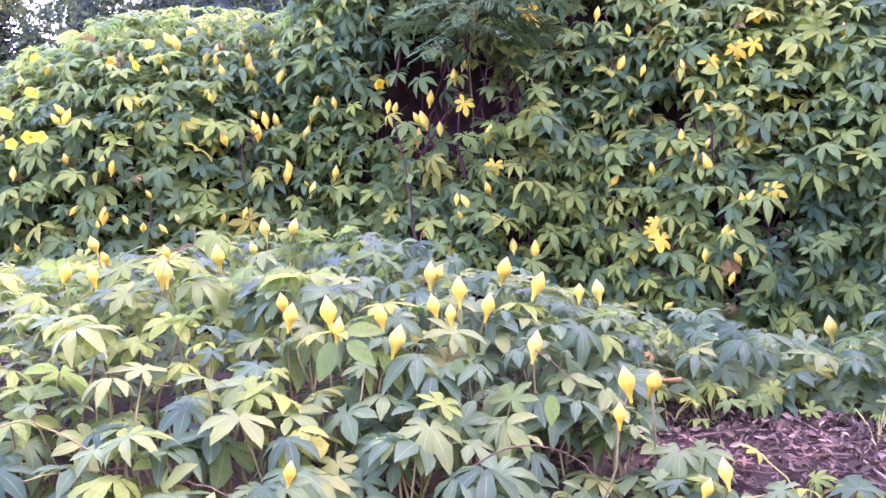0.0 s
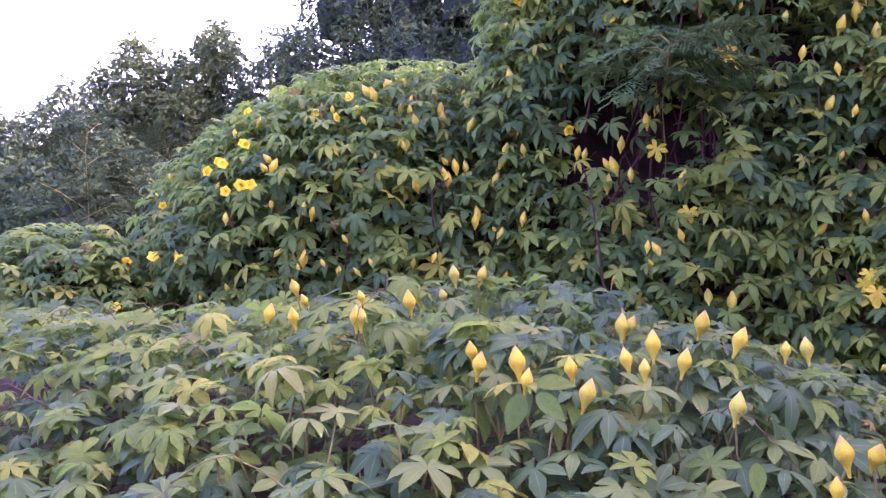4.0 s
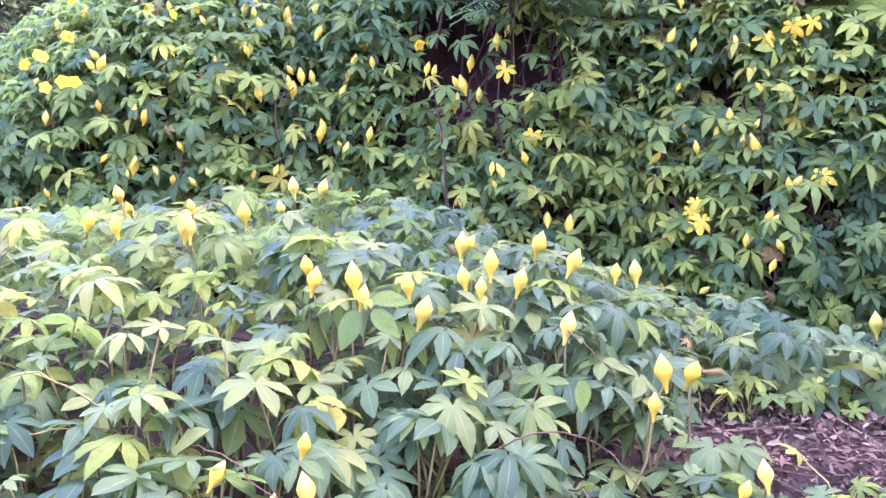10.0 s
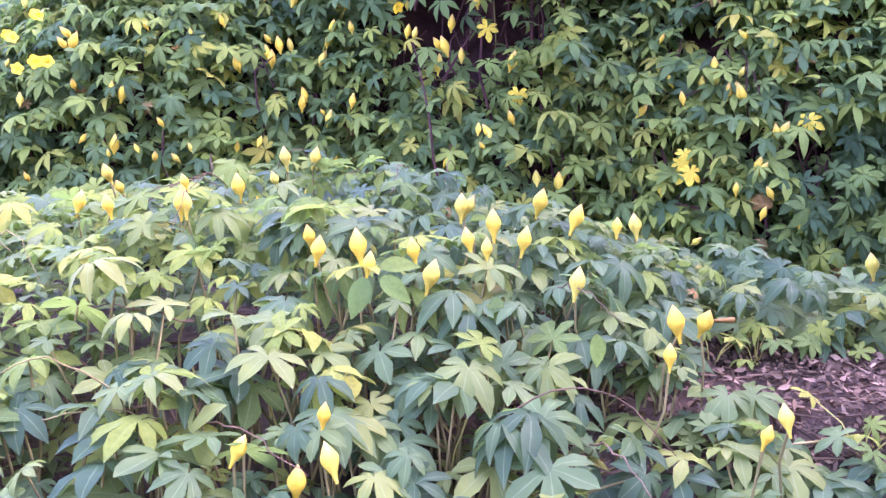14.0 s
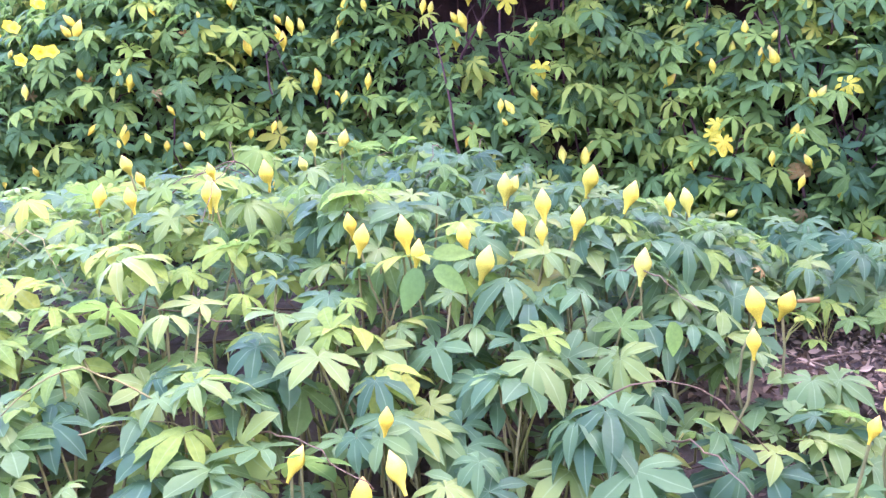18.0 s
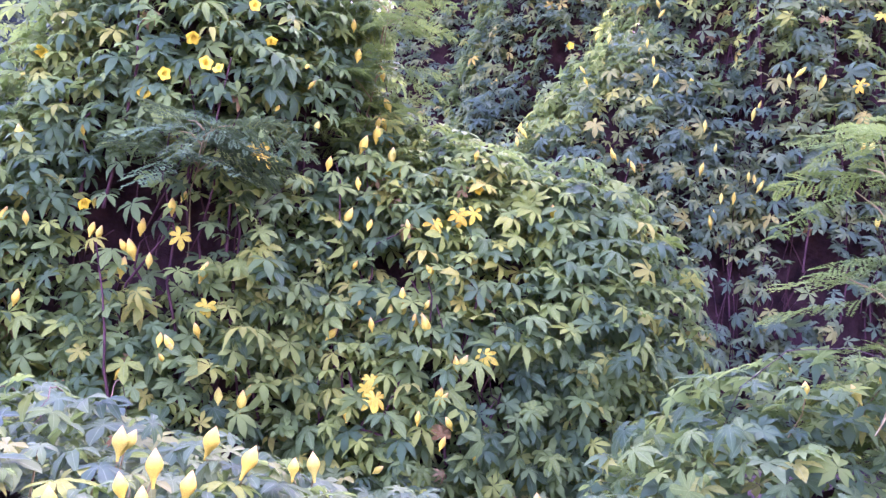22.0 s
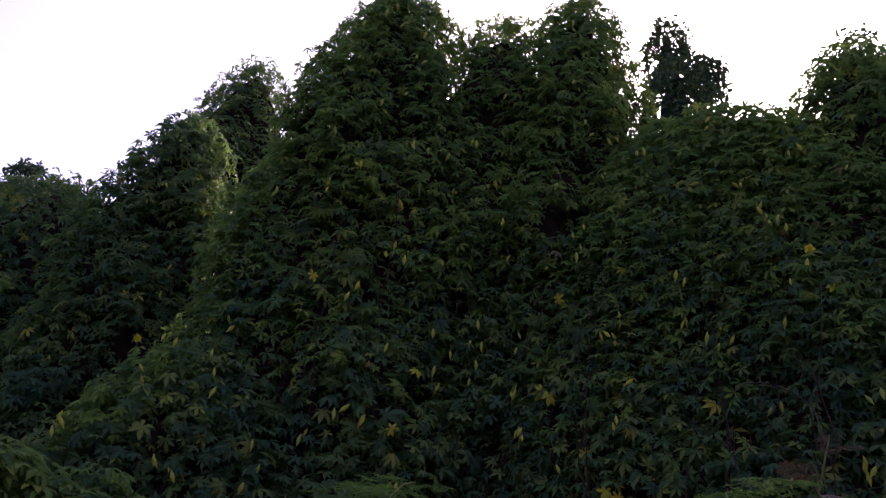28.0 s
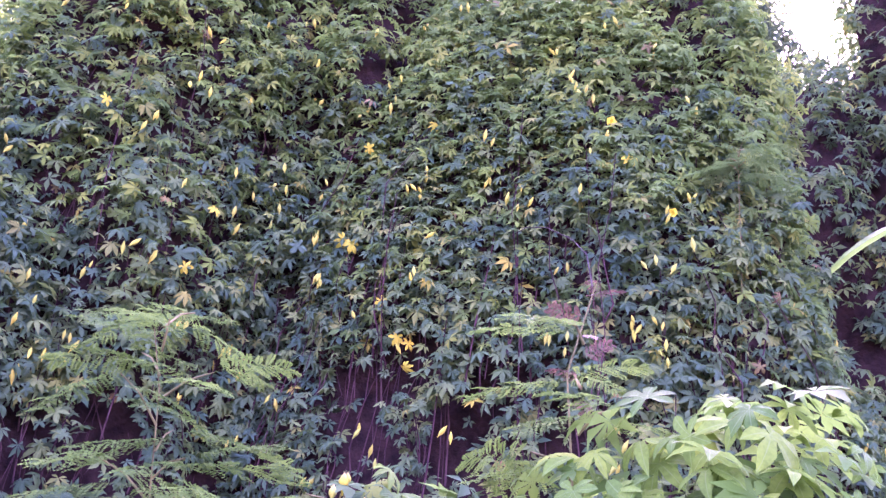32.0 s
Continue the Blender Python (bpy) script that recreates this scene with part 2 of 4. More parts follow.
def tri_mesh(name, verts, tris, material, smooth=True, rib=None):
    me = bpy.data.meshes.new(name)
    verts, tris = np.asarray(verts, np.float32), np.asarray(tris, np.int32)
    me.vertices.add(len(verts))
    me.vertices.foreach_set("co", verts.ravel())
    me.loops.add(tris.size)
    me.loops.foreach_set("vertex_index", tris.ravel())
    me.polygons.add(len(tris))
    me.polygons.foreach_set("loop_start", np.arange(0, tris.size, 3, dtype=np.int32))
    me.polygons.foreach_set("use_smooth", np.full(len(tris), smooth))
    me.update(calc_edges=True)
    if rib is not None:
        me.attributes.new("rib", "FLOAT", "POINT").data.foreach_set("value", np.asarray(rib, np.float32))
    me.materials.append(material)
    return me


def merged(pieces):
    """One vertex and triangle array out of many."""
    vs, ts, n = [], [], 0
    for v, t in pieces:
        vs.append(v)
        ts.append(np.asarray(t) + n)
        n += len(v)
    return np.concatenate(vs), np.concatenate(ts)


def part(name, me, parent, label="", m=None):
    ob = new(name, me)
    ob.parent = parent
    if m is not None:
        ob.matrix_basis = m
    return tagged(ob, label)


def thing(name, label, category, group="", kind="", at=(0, 0, 0)):
    ob = new(name)
    ob.location = at
    ob.empty_display_size = 0.1
    return tagged(ob, label, category, group, kind)


def palmate(seed, lobes, fine, droop=0.35, wide=0.2, spread=138, middling=False):
    """A hand-shaped leaf of one unit, middle lobe along +y. The fine one is webbed at its base and arches to each lobe's tip."""
    r = np.random.default_rng(seed)
    verts, tris, rib = [(0, 0, 0)], [], [1.0]
    turn = [radians(spread * (2 * k / (lobes - 1) - 1) + r.uniform(-6, 6)) for k in range(lobes)]
    long = [(1.0 - 0.36 * abs(2 * k / (lobes - 1) - 1)) * r.uniform(0.9, 1.08) for k in range(lobes)]
    gap = radians(spread * 2 / (lobes - 1))
    if fine:
        for k in range(lobes + 1):
            a = turn[0] - 0.45 * gap if k == 0 else turn[-1] + 0.45 * gap if k == lobes else (turn[k - 1] + turn[k]) / 2
            q = 0.17 if k in (0, lobes) else 0.27 * min(long[k - 1], long[k])
            verts.append((q * math.sin(a), q * math.cos(a), 0.05))
            rib.append(0.0)
    stations = ((0.30, 0.0), (0.62, 1.0), (0.84, 0.68)) if fine else ((0.44, 0.84), (0.72, 0.88)) if middling else ((0.52, 1.0),)
    for k in range(lobes):
        a, ln = turn[k], long[k]
        w = wide * ln * r.uniform(0.88, 1.14)
        dr, sw = droop * r.uniform(0.6, 1.4), r.uniform(-0.12, 0.12)
        d, s = np.array((math.sin(a), math.cos(a))), np.array((math.cos(a), -math.sin(a)))
        lines = []
        for i, (q, g) in enumerate(stations):
            mid = d * q * ln + s * sw * q * q * ln
            h = 0.10 * q - dr * q ** 2.6 * ln
            m = len(verts)
            verts.append((*mid, h - 0.16 * w * g))
            rib.append(1.0)
            if fine and i == 0:
                lines.append((m, 1 + k, 2 + k))
                continue
            verts.append((*(mid - s * w * g), h + 0.10 * w * g))
            verts.append((*(mid + s * w * g), h + 0.10 * w * g))
            rib += [0.0, 0.0]
            lines.append((m, m + 1, m + 2))
        tip = len(verts)
        verts.append((*(d * ln + s * sw * ln), 0.10 - dr * 1.1 * ln))
        rib.append(1.0)
        m, e, f = lines[0]
        tris += [(0, m, e), (0, f, m)]
        for (m0, e0, f0), (m1, e1, f1) in zip(lines, lines[1:]):
            tris += [(m0, m1, e1), (m0, e1, e0), (m0, f0, f1), (m0, f1, m1)]
        m, e, f = lines[-1]
        tris += [(m, tip, e), (m, f, tip)]
    return np.array(verts, float), np.array(tris), np.array(rib)


FINE_RIBBED = [palmate(s, n, True, dr, w, sp) for s, n, dr, w, sp in ((1, 6, 0.42, 0.225, 138), (2, 7, 0.52, 0.20, 146), (3, 5, 0.32, 0.235, 128), (4, 6, 0.50, 0.225, 134), (5, 7, 0.66, 0.205, 148), (6, 6, 0.28, 0.215, 136))]
FINE = [(v, t) for v, t, _ in FINE_RIBBED]
MIDDLE = [palmate(s, n, False, dr, w, sp, True)[:2] for s, n, dr, w, sp in ((1, 7, 0.36, 0.175, 140), (2, 7, 0.5, 0.18, 138), (3, 6, 0.24, 0.185, 130), (4, 5, 0.42, 0.205, 116), (5, 6, 0.6, 0.175, 134))]
COARSE = [palmate(s, n, False, dr, w)[:2] for s, n, dr, w in ((1, 7, 0.2, 0.195), (2, 7, 0.38, 0.20), (3, 6, 0.12, 0.20), (4, 5, 0.28, 0.225), (5, 7, 0.55, 0.185))]


def small_leaf(seed, lobes, droop, wide):
    """The same leaf for distant growth: each lobe a folded pair of facets."""
    r = np.random.default_rng(seed)
    verts, tris = [(0, 0, 0)], []
    for k in range(lobes):
        f = 2 * k / (lobes - 1) - 1
        a, ln = radians(124 * f + r.uniform(-7, 7)), (1.0 - 0.38 * abs(f)) * r.uniform(0.88, 1.1)
        d, s = np.array((math.sin(a), math.cos(a))), np.array((math.cos(a), -math.sin(a)))
        w, h, n = wide * ln * r.uniform(0.85, 1.15), droop * r.uniform(0.6, 1.4), len(verts)
        verts += [(*(d * 0.55 * ln - s * w), 0.05 - 0.3 * h * ln), (*(d * 0.55 * ln + s * w), 0.05 - 0.3 * h * ln), (*(d * ln), -h * ln)]
        tris += [(0, n + 2, n), (0, n + 1, n + 2)]
    return np.array(verts, float), np.array(tris)


SMALL = [small_leaf(s, n, dr, w) for s, n, dr, w in ((1, 6, 0.25, 0.185), (2, 7, 0.4, 0.175), (3, 5, 0.2, 0.21), (4, 6, 0.6, 0.185), (5, 5, 0.35, 0.2))]


def frames_of(z, y):
    z = unit(z)
    y = unit(y - (y * z).sum(-1, keepdims=True) * z)
    return np.stack([np.cross(y, z), y, z], -1)


def scatter(templates, places, turns, sizes, rib=None):
    """Copies of the templates at the places, as one vertex and triangle array."""
    pick = rng.integers(0, len(templates), len(places))
    out, line = [], []
    for k, (v, t) in enumerate(templates):
        ids = np.flatnonzero(pick == k)
        if len(ids):
            line.append(np.tile(rib[k], len(ids)) if rib else np.zeros(0))
            vv = np.einsum("nij,vj->nvi", turns[ids], v) * sizes[ids, None, None] + places[ids, None]
            tt = t[None] + (np.arange(len(ids)) * len(v))[:, None, None]
            out.append((vv.reshape(-1, 3), tt.reshape(-1, 3)))
    if rib:
        return (*merged(out), np.concatenate(line))
    return merged(out)


def matrix_of(place, turn, size=1.0):
    m = np.eye(4)
    m[:3, :3], m[:3, 3] = turn * size, place
    return Matrix(m.tolist())


def tube(points, r0, r1, sides=5):
    pts = np.asarray(points, float)
    n = len(pts)
    way = unit(np.gradient(pts, axis=0))
    ref = np.where(np.abs(way[:, 2:3]) > 0.9, (1.0, 0, 0), (0, 0, 1.0))
    a = unit(np.cross(way, ref))
    b = np.cross(way, a)
    ang = np.linspace(0, 2 * math.pi, sides, endpoint=False)
    rad = np.linspace(r0, r1, n)[:, None, None]
    v = pts[:, None] + rad * (np.cos(ang)[None, :, None] * a[:, None] + np.sin(ang)[None, :, None] * b[:, None])
    t = []
    for i in range(n - 1):
        for j in range(sides):
            p, q = i * sides + j, i * sides + (j + 1) % sides
            t += [(p, q, q + sides), (p, q + sides, p + sides)]
    return v.reshape(-1, 3), np.array(t)


# leaf meshes that single leaves share
def shared_leaves(material):
    return [tri_mesh("leaf", v, t, material, rib=k) for v, t, k in FINE_RIBBED]


SHARED = {k: shared_leaves(mats[k + "_one"]) for k in ("green", "lime", "hedge", "deep", "fresh", "yellow", "dry")}


def lay_leaves(owner, places, normals, tips, sizes, kind, singles, label="", shapes=COARSE):
    """Leaves on a plant: the first ones as single parts, the rest joined."""
    turns = frames_of(normals, tips)
    for i in range(min(singles, len(places))):
        me = SHARED[kind][int(rng.integers(0, len(FINE)))]
        part("leaf", me, owner, "", matrix_of(places[i], turns[i], sizes[i]))
    if len(places) > singles:
        fine = [k for _, _, k in FINE_RIBBED] if shapes is FINE else None
        made = scatter(shapes, places[singles:], turns[singles:], sizes[singles:], fine)
        tagged(part("foliage", tri_mesh("foliage", made[0], made[1], mats[kind], rib=made[2] if fine else None), owner, label), kind="stuff")


# ---------------------------------------------------------------- ground
def rise(x, y):
    """Height of the ground: a bank that climbs from the path to a terrace, and a high one, added unseen on the path's
    other side to block low sky light.
    """
    along = 0.35 * x + 0.94 * y
    q, d = np.clip((along - 0.2) / 1.7, 0, 1), np.clip((along - 2.2) / 1.0, 0, 1)
    far = np.clip((along - 5) / 20, 0, 1)
    # Unseen bank behind the view, added to darken the low faces of the plants.
    b = np.clip((-y - 3.0) / 5.0, 0, 1)
    return 3.8 * b * b * (3 - 2 * b) + 0.80 * q * q * (3 - 2 * q) - 0.20 * d * d * (3 - 2 * d) + 0.8 * far + 0.02 * np.sin(3.1 * x + 1) * np.sin(2.7 * y)


def ground_sheet():
    ax = np.concatenate([-np.geomspace(3000, 9, 14), np.linspace(-8, 8, 129), np.geomspace(9, 3000, 14)])
    gx, gy = np.meshgrid(ax, ax, indexing="ij")
    n = len(ax)
    v = np.stack([gx, gy, rise(gx, gy)], -1).reshape(-1, 3)
    i = (np.arange(n - 1)[:, None] * n + np.arange(n - 1)[None]).ravel()
    t = np.concatenate([np.stack([i, i + n, i + n + 1], 1), np.stack([i, i + n + 1, i + 1], 1)])
    ob = new("ground", tri_mesh("ground", v, t, mats["soil"]))
    tagged(ob, "bare brown earth bank with dry leaf litter", "ground", kind="structure")


ground_sheet()

# ---------------------------------------------------------------- vine-covered bodies
VIEW_SIDE = np.array((0.0, 0.0, 1.4))     # the side of the path


class Body:
    """A rounded body: an ellipse in plan, narrowing to its top."""

    def __init__(self, x, y, rx, ry, turn, z0, h, p=2.0, lump=0.14, seed=0):
        self.c, self.r, self.a, self.z0, self.h, self.p = np.array((x, y)), (rx, ry), radians(turn), z0, h, p
        self.lump, self.k = lump, np.random.default_rng(seed + 100).uniform(0, 6.28, 12)

    def width(self, s):
        return np.sqrt(np.clip(1 - np.clip(s, 0, 1) ** self.p, 0, 1))

    def lumps(self, th, s):
        k, z = self.k, s * self.h
        m = (self.r[0] + self.r[1]) / 2
        return self.lump * (np.sin(2.2 * m * th + 1.1 * z + k[0]) * np.sin(1.7 * z + k[1]) + 0.6 * np.sin(4.1 * m * th - 2.3 * z + k[2]) * np.sin(3.3 * z + k[3] + th) + 0.35 * np.sin(7.3 * m * th + k[4]) * np.sin(6.1 * z + k[5]))

    def point(self, th, s, push=0.0):
        w = self.width(s) + (self.lumps(th, s) + push) / max(self.r) * np.clip((1 - s) * 4, 0, 1)
        u, v = self.r[0] * w * np.cos(th), self.r[1] * w * np.sin(th)
        ca, sa = math.cos(self.a), math.sin(self.a)
        return np.stack([self.c[0] + ca * u - sa * v, self.c[1] + sa * u + ca * v, self.z0 + self.h * s + 0 * th], -1)

    def normal(self, th, s):
        e = 1e-3
        a = self.point(th + e, s) - self.point(th - e, s)
        b = self.point(th, np.clip(s + e, 0, 1)) - self.point(th, np.clip(s - e, 0, 1))
        return np.cross(a, b)

    def holds(self, p, margin):
        d = p[:, :2] - self.c
        ca, sa = math.cos(self.a), math.sin(self.a)
        u, v = (ca * d[:, 0] + sa * d[:, 1]) / self.r[0], (-sa * d[:, 0] + ca * d[:, 1]) / self.r[1]
        s = (p[:, 2] - self.z0) / self.h
        return (s > -0.2) & (s < 1) & (np.hypot(u, v) < self.width(s) - margin / max(self.r))

    def sample(self, count):
        th = rng.uniform(0, 2 * math.pi, count * 5)
        s = np.clip(1 - (1 - rng.uniform(0, 1, count * 5)) ** 2, 0.0, 0.998)
        n = self.normal(th, s)
        wgt = np.linalg.norm(n, axis=1) * np.sqrt(1 - s)
        ids = rng.choice(len(th), count, replace=False, p=wgt / wgt.sum())
        th, s = th[ids], s[ids]
        return self.point(th, s), unit(self.normal(th, s))

    def core(self, inset, top, holes=(), nt_=56, ns=30):
        th = np.linspace(0, 2 * math.pi, nt_, endpoint=False)
        v = []
        for s in 1 - (1 - np.linspace(0, 0.97, ns)) ** 2:
            ring = self.point(th, np.full(nt_, s))
            off = ring[:, :2] - self.c
            ring[:, :2] = self.c + off * np.clip(1 - inset / np.linalg.norm(off, axis=1, keepdims=True), 0.05, 1)
            ring[:, 2] = self.z0 + (ring[:, 2] - self.z0) * top
            for *h, r in holes:
                near = np.exp(-(np.linalg.norm(ring - h, axis=1) / (1.1 * r + 0.12)) ** 2)
                ring[:, :2] += unit(self.c - ring[:, :2]) * (near * 1.1 * r)[:, None]
            v.append(ring)
        v.append(np.mean(v[-1], 0, keepdims=True))
        v = np.concatenate(v)
        t = []
        for i in range(ns - 1):
            for j in range(nt_):
                a, b = i * nt_ + j, i * nt_ + (j + 1) % nt_
                t += [(a, b, b + nt_), (a, b + nt_, a + nt_)]
        t += [((ns - 1) * nt_ + j, (ns - 1) * nt_ + (j + 1) % nt_, len(v) - 1) for j in range(nt_)]
        return v, np.array(t)


def dress(owner, body, others, count, kind, size, singles, label, core=(0.22, 0.92), sag=0.4, back=0.10, up=0.55, depth=(-0.20, 0.05), holes=(), inner=0, face=0.9, shapes=COARSE, wild=0.33, patches=(), lean=1.0, bare=0.0, young=0.0):
    p, n = body.sample(count)
    keep = np.ones(count, bool)
    for o in others:
        if o is not body:
            keep &= ~o.holds(p, 0.12)
    faces = ((VIEW_SIDE - p) * n).sum(1) > -0.35 * np.linalg.norm(VIEW_SIDE - p, axis=1)
    keep &= faces | (rng.random(count) < back)
    keep &= p[:, 2] > rise(p[:, 0], p[:, 1]) + 0.05
    for *h, r in holes:
        keep &= (np.linalg.norm((p - h) * (1, 1, 0.75), axis=1) > r * rng.uniform(0.6, 0.95, count)) | (rng.random(count) < 0.12)
    if bare:
        keep &= rng.random(count) < np.interp(p[:, 2], (0.9, 3.7), (1 - bare, 1))
    p, n = p[keep], n[keep]
    p = p + n * rng.uniform(*depth, len(p))[:, None]
    z = unit(n * face * (1, 1, lean) + np.array((0, 0, up)) * np.clip(1 - 1.2 * (1 - lean) * n[:, 2:], 0.2, 1) + rng.normal(0, wild, p.shape))
    y = unit(n * (1 - sag) + np.array((0, 0, -sag)) + rng.normal(0, 0.45, p.shape))
    sizes = size * rng.uniform(0.62, 1.2, len(p))
    order = np.argsort(np.linalg.norm(p - VIEW_SIDE, axis=1) + rng.uniform(0, 1.5, len(p)))
    p, z, y, sizes = p[order], z[order], y[order], sizes[order]
    # Lime share rises with height, putting the brighter light up there into leaf colour.
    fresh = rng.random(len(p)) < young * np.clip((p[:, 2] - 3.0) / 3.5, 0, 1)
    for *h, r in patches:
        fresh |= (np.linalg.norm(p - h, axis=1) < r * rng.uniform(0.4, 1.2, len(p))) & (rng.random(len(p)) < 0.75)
    lay_leaves(owner, p[~fresh], z[~fresh], y[~fresh], sizes[~fresh], kind, singles, label, shapes)
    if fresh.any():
        lay_leaves(owner, p[fresh], z[fresh], y[fresh], sizes[fresh], "lime", 0, "yellow-green leaves, partly tinted to look sunlit", shapes)
    if inner:
        q, n = body.sample(inner)
        ok = np.ones(inner, bool)
        for o in others:
            if o is not body:
                ok &= ~o.holds(q, 0.12)
        if bare:
            ok &= rng.random(inner) < np.interp(q[:, 2], (0.9, 3.7), (1 - 1.35 * bare, 1))
        for *h, r in holes:
            ok &= np.linalg.norm(q - h, axis=1) > 1.25 * r
        q, n = q[ok], n[ok]
        q = q - n * rng.uniform(0.10, core[0] - 0.01, len(q))[:, None]
        v, t = scatter(SMALL, q, frames_of(n + rng.normal(0, 0.5, q.shape) + (0, 0, 0.4), rng.normal(0, 1, q.shape)), size * rng.uniform(0.7, 1.2, len(q)))
        tagged(part("inner_foliage", tri_mesh("inner_foliage", v, t, mats[kind]), owner), kind="stuff")
    # Dark shell behind the leaves; its colour carries the shade seen through gaps.
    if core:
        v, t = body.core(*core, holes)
        part("thicket", tri_mesh("thicket", v, t, mats["core"]), owner, "dark shell for dry stems and shade inside the vine")
    return p


# ---- hedge
HEDGE_BODIES = {
    "dome": Body(-0.78, 5.45, 1.80, 1.45, 4, 0.4, 1.97, 2.8, 0.09, 1),
    "left": Body(-2.70, 4.70, 0.95, 0.80, 0, 0.4, 0.95, 2.2, 0.08, 2),
    "column": Body(0.80, 4.78, 1.24, 1.02, 0, 0.4, 3.80, 1.9, 0.09, 3),
    "slope_end": Body(2.45, 3.82, 0.75, 0.70, 0, 0.4, 1.95, 2.2, 0.08, 5),
    "slope": Body(1.80, 4.22, 1.25, 0.82, -35, 0.4, 2.05, 2.4, 0.09, 4),
}
WALL_BODIES = {
    "wall": Body(7.62, 2.45, 3.30, 1.40, -84, 0.3, 7.35, 2.0, 0.20, 11),
    "peak_a": Body(6.25, 5.95, 1.85, 1.60, -45, 0.3, 9.70, 1.9, 0.18, 12),
    "peak_b": Body(7.75, 4.15, 1.50, 1.40, 0, 0.3, 10.1, 2.2, 0.18, 13),
    "wall_end": Body(8.25, 1.00, 1.45, 1.40, -80, 0.3, 8.30, 2.2, 0.20, 20),
    "saddle": Body(7.20, 4.95, 1.50, 1.20, -50, 0.3, 9.50, 3.0, 0.18, 19),
    "shoulder": Body(4.75, 6.05, 1.65, 1.00, -32, 0.3, 3.90, 2.2, 0.14, 14),
    "cone": Body(5.80, 9.20, 1.45, 1.40, 0, 0.3, 8.30, 2.0, 0.18, 15),
    "low_cone": Body(5.30, 11.20, 2.00, 1.90, 0, 0.3, 7.50, 2.0, 0.20, 16),
    "tall_cone": Body(8.00, 11.10, 1.80, 1.70, 0, 0.3, 11.8, 2.2, 0.20, 17),
    "right": Body(11.3, -2.85, 2.50, 2.50, 0, 0.3, 12.5, 2.8, 0.25, 18),
    "right_low": Body(10.7, -0.55, 1.60, 1.50, 0, 0.3, 7.90, 2.8, 0.22, 24),
}
BUSH_BODIES = {
    "mixed": Body(2.15, 1.88, 0.86, 0.60, -8, 0.4, 1.02, 2.2, 0.07, 21),
    "mixed_near": Body(2.38, 0.98, 0.62, 0.72, 0, 0.4, 1.28, 2.2, 0.07, 22),
    "bright": Body(2.04, 0.10, 0.60, 0.56, 0, 0.5, 1.41, 2.2, 0.05, 23),
}
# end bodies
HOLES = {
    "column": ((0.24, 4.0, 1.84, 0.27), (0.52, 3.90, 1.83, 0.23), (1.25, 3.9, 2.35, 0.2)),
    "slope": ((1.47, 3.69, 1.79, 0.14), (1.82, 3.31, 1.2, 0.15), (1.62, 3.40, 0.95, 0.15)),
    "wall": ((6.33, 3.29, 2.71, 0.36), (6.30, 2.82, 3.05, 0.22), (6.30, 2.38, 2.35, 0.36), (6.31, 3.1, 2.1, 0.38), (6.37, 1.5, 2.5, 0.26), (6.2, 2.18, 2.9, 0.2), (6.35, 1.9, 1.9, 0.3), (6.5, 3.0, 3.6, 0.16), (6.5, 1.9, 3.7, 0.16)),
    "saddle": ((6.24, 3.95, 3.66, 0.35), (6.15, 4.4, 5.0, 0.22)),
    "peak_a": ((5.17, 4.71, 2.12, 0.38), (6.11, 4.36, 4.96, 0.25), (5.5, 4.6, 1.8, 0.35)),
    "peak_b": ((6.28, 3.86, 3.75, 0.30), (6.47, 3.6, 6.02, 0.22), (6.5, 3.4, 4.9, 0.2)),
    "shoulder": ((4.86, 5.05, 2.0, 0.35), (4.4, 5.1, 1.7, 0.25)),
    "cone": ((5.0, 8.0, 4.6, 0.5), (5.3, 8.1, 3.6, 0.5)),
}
# Lime patches: yellow-green growth, plus lit rims and tops painted as leaf colour.
LIME_AND_LIT = {
    "column": ((1.00, 3.74, 1.35, 0.42), (1.10, 3.72, 1.00, 0.3), (-0.15, 4.55, 2.30, 0.35), (-0.05, 4.60, 2.75, 0.35), (0.15, 4.60, 3.20, 0.3)),
    "slope": ((1.35, 3.52, 1.30, 0.38), (2.0, 3.8, 2.2, 0.25)),
    "dome": ((-1.2, 4.8, 2.2, 0.32), (-0.6, 4.9, 2.3, 0.32), (-1.6, 4.75, 1.95, 0.3), (-0.2, 4.9, 2.3, 0.3), (-2.2, 4.8, 1.5, 0.3), (-1.5, 4.1, 1.0, 0.25)),
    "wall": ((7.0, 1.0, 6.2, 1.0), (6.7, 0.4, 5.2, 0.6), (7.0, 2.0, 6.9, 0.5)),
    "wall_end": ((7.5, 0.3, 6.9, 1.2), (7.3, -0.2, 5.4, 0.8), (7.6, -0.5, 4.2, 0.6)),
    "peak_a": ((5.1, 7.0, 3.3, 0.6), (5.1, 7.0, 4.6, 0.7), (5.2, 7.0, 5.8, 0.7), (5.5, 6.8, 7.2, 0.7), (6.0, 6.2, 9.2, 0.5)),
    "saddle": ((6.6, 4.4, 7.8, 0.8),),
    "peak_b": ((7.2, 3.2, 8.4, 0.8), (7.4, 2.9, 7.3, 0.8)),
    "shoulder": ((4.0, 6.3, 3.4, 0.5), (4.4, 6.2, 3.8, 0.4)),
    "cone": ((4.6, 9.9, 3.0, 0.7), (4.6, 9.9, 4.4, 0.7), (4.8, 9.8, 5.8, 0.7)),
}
PLANTS = {}
hb, wb = list(HEDGE_BODIES.values()), list(WALL_BODIES.values())
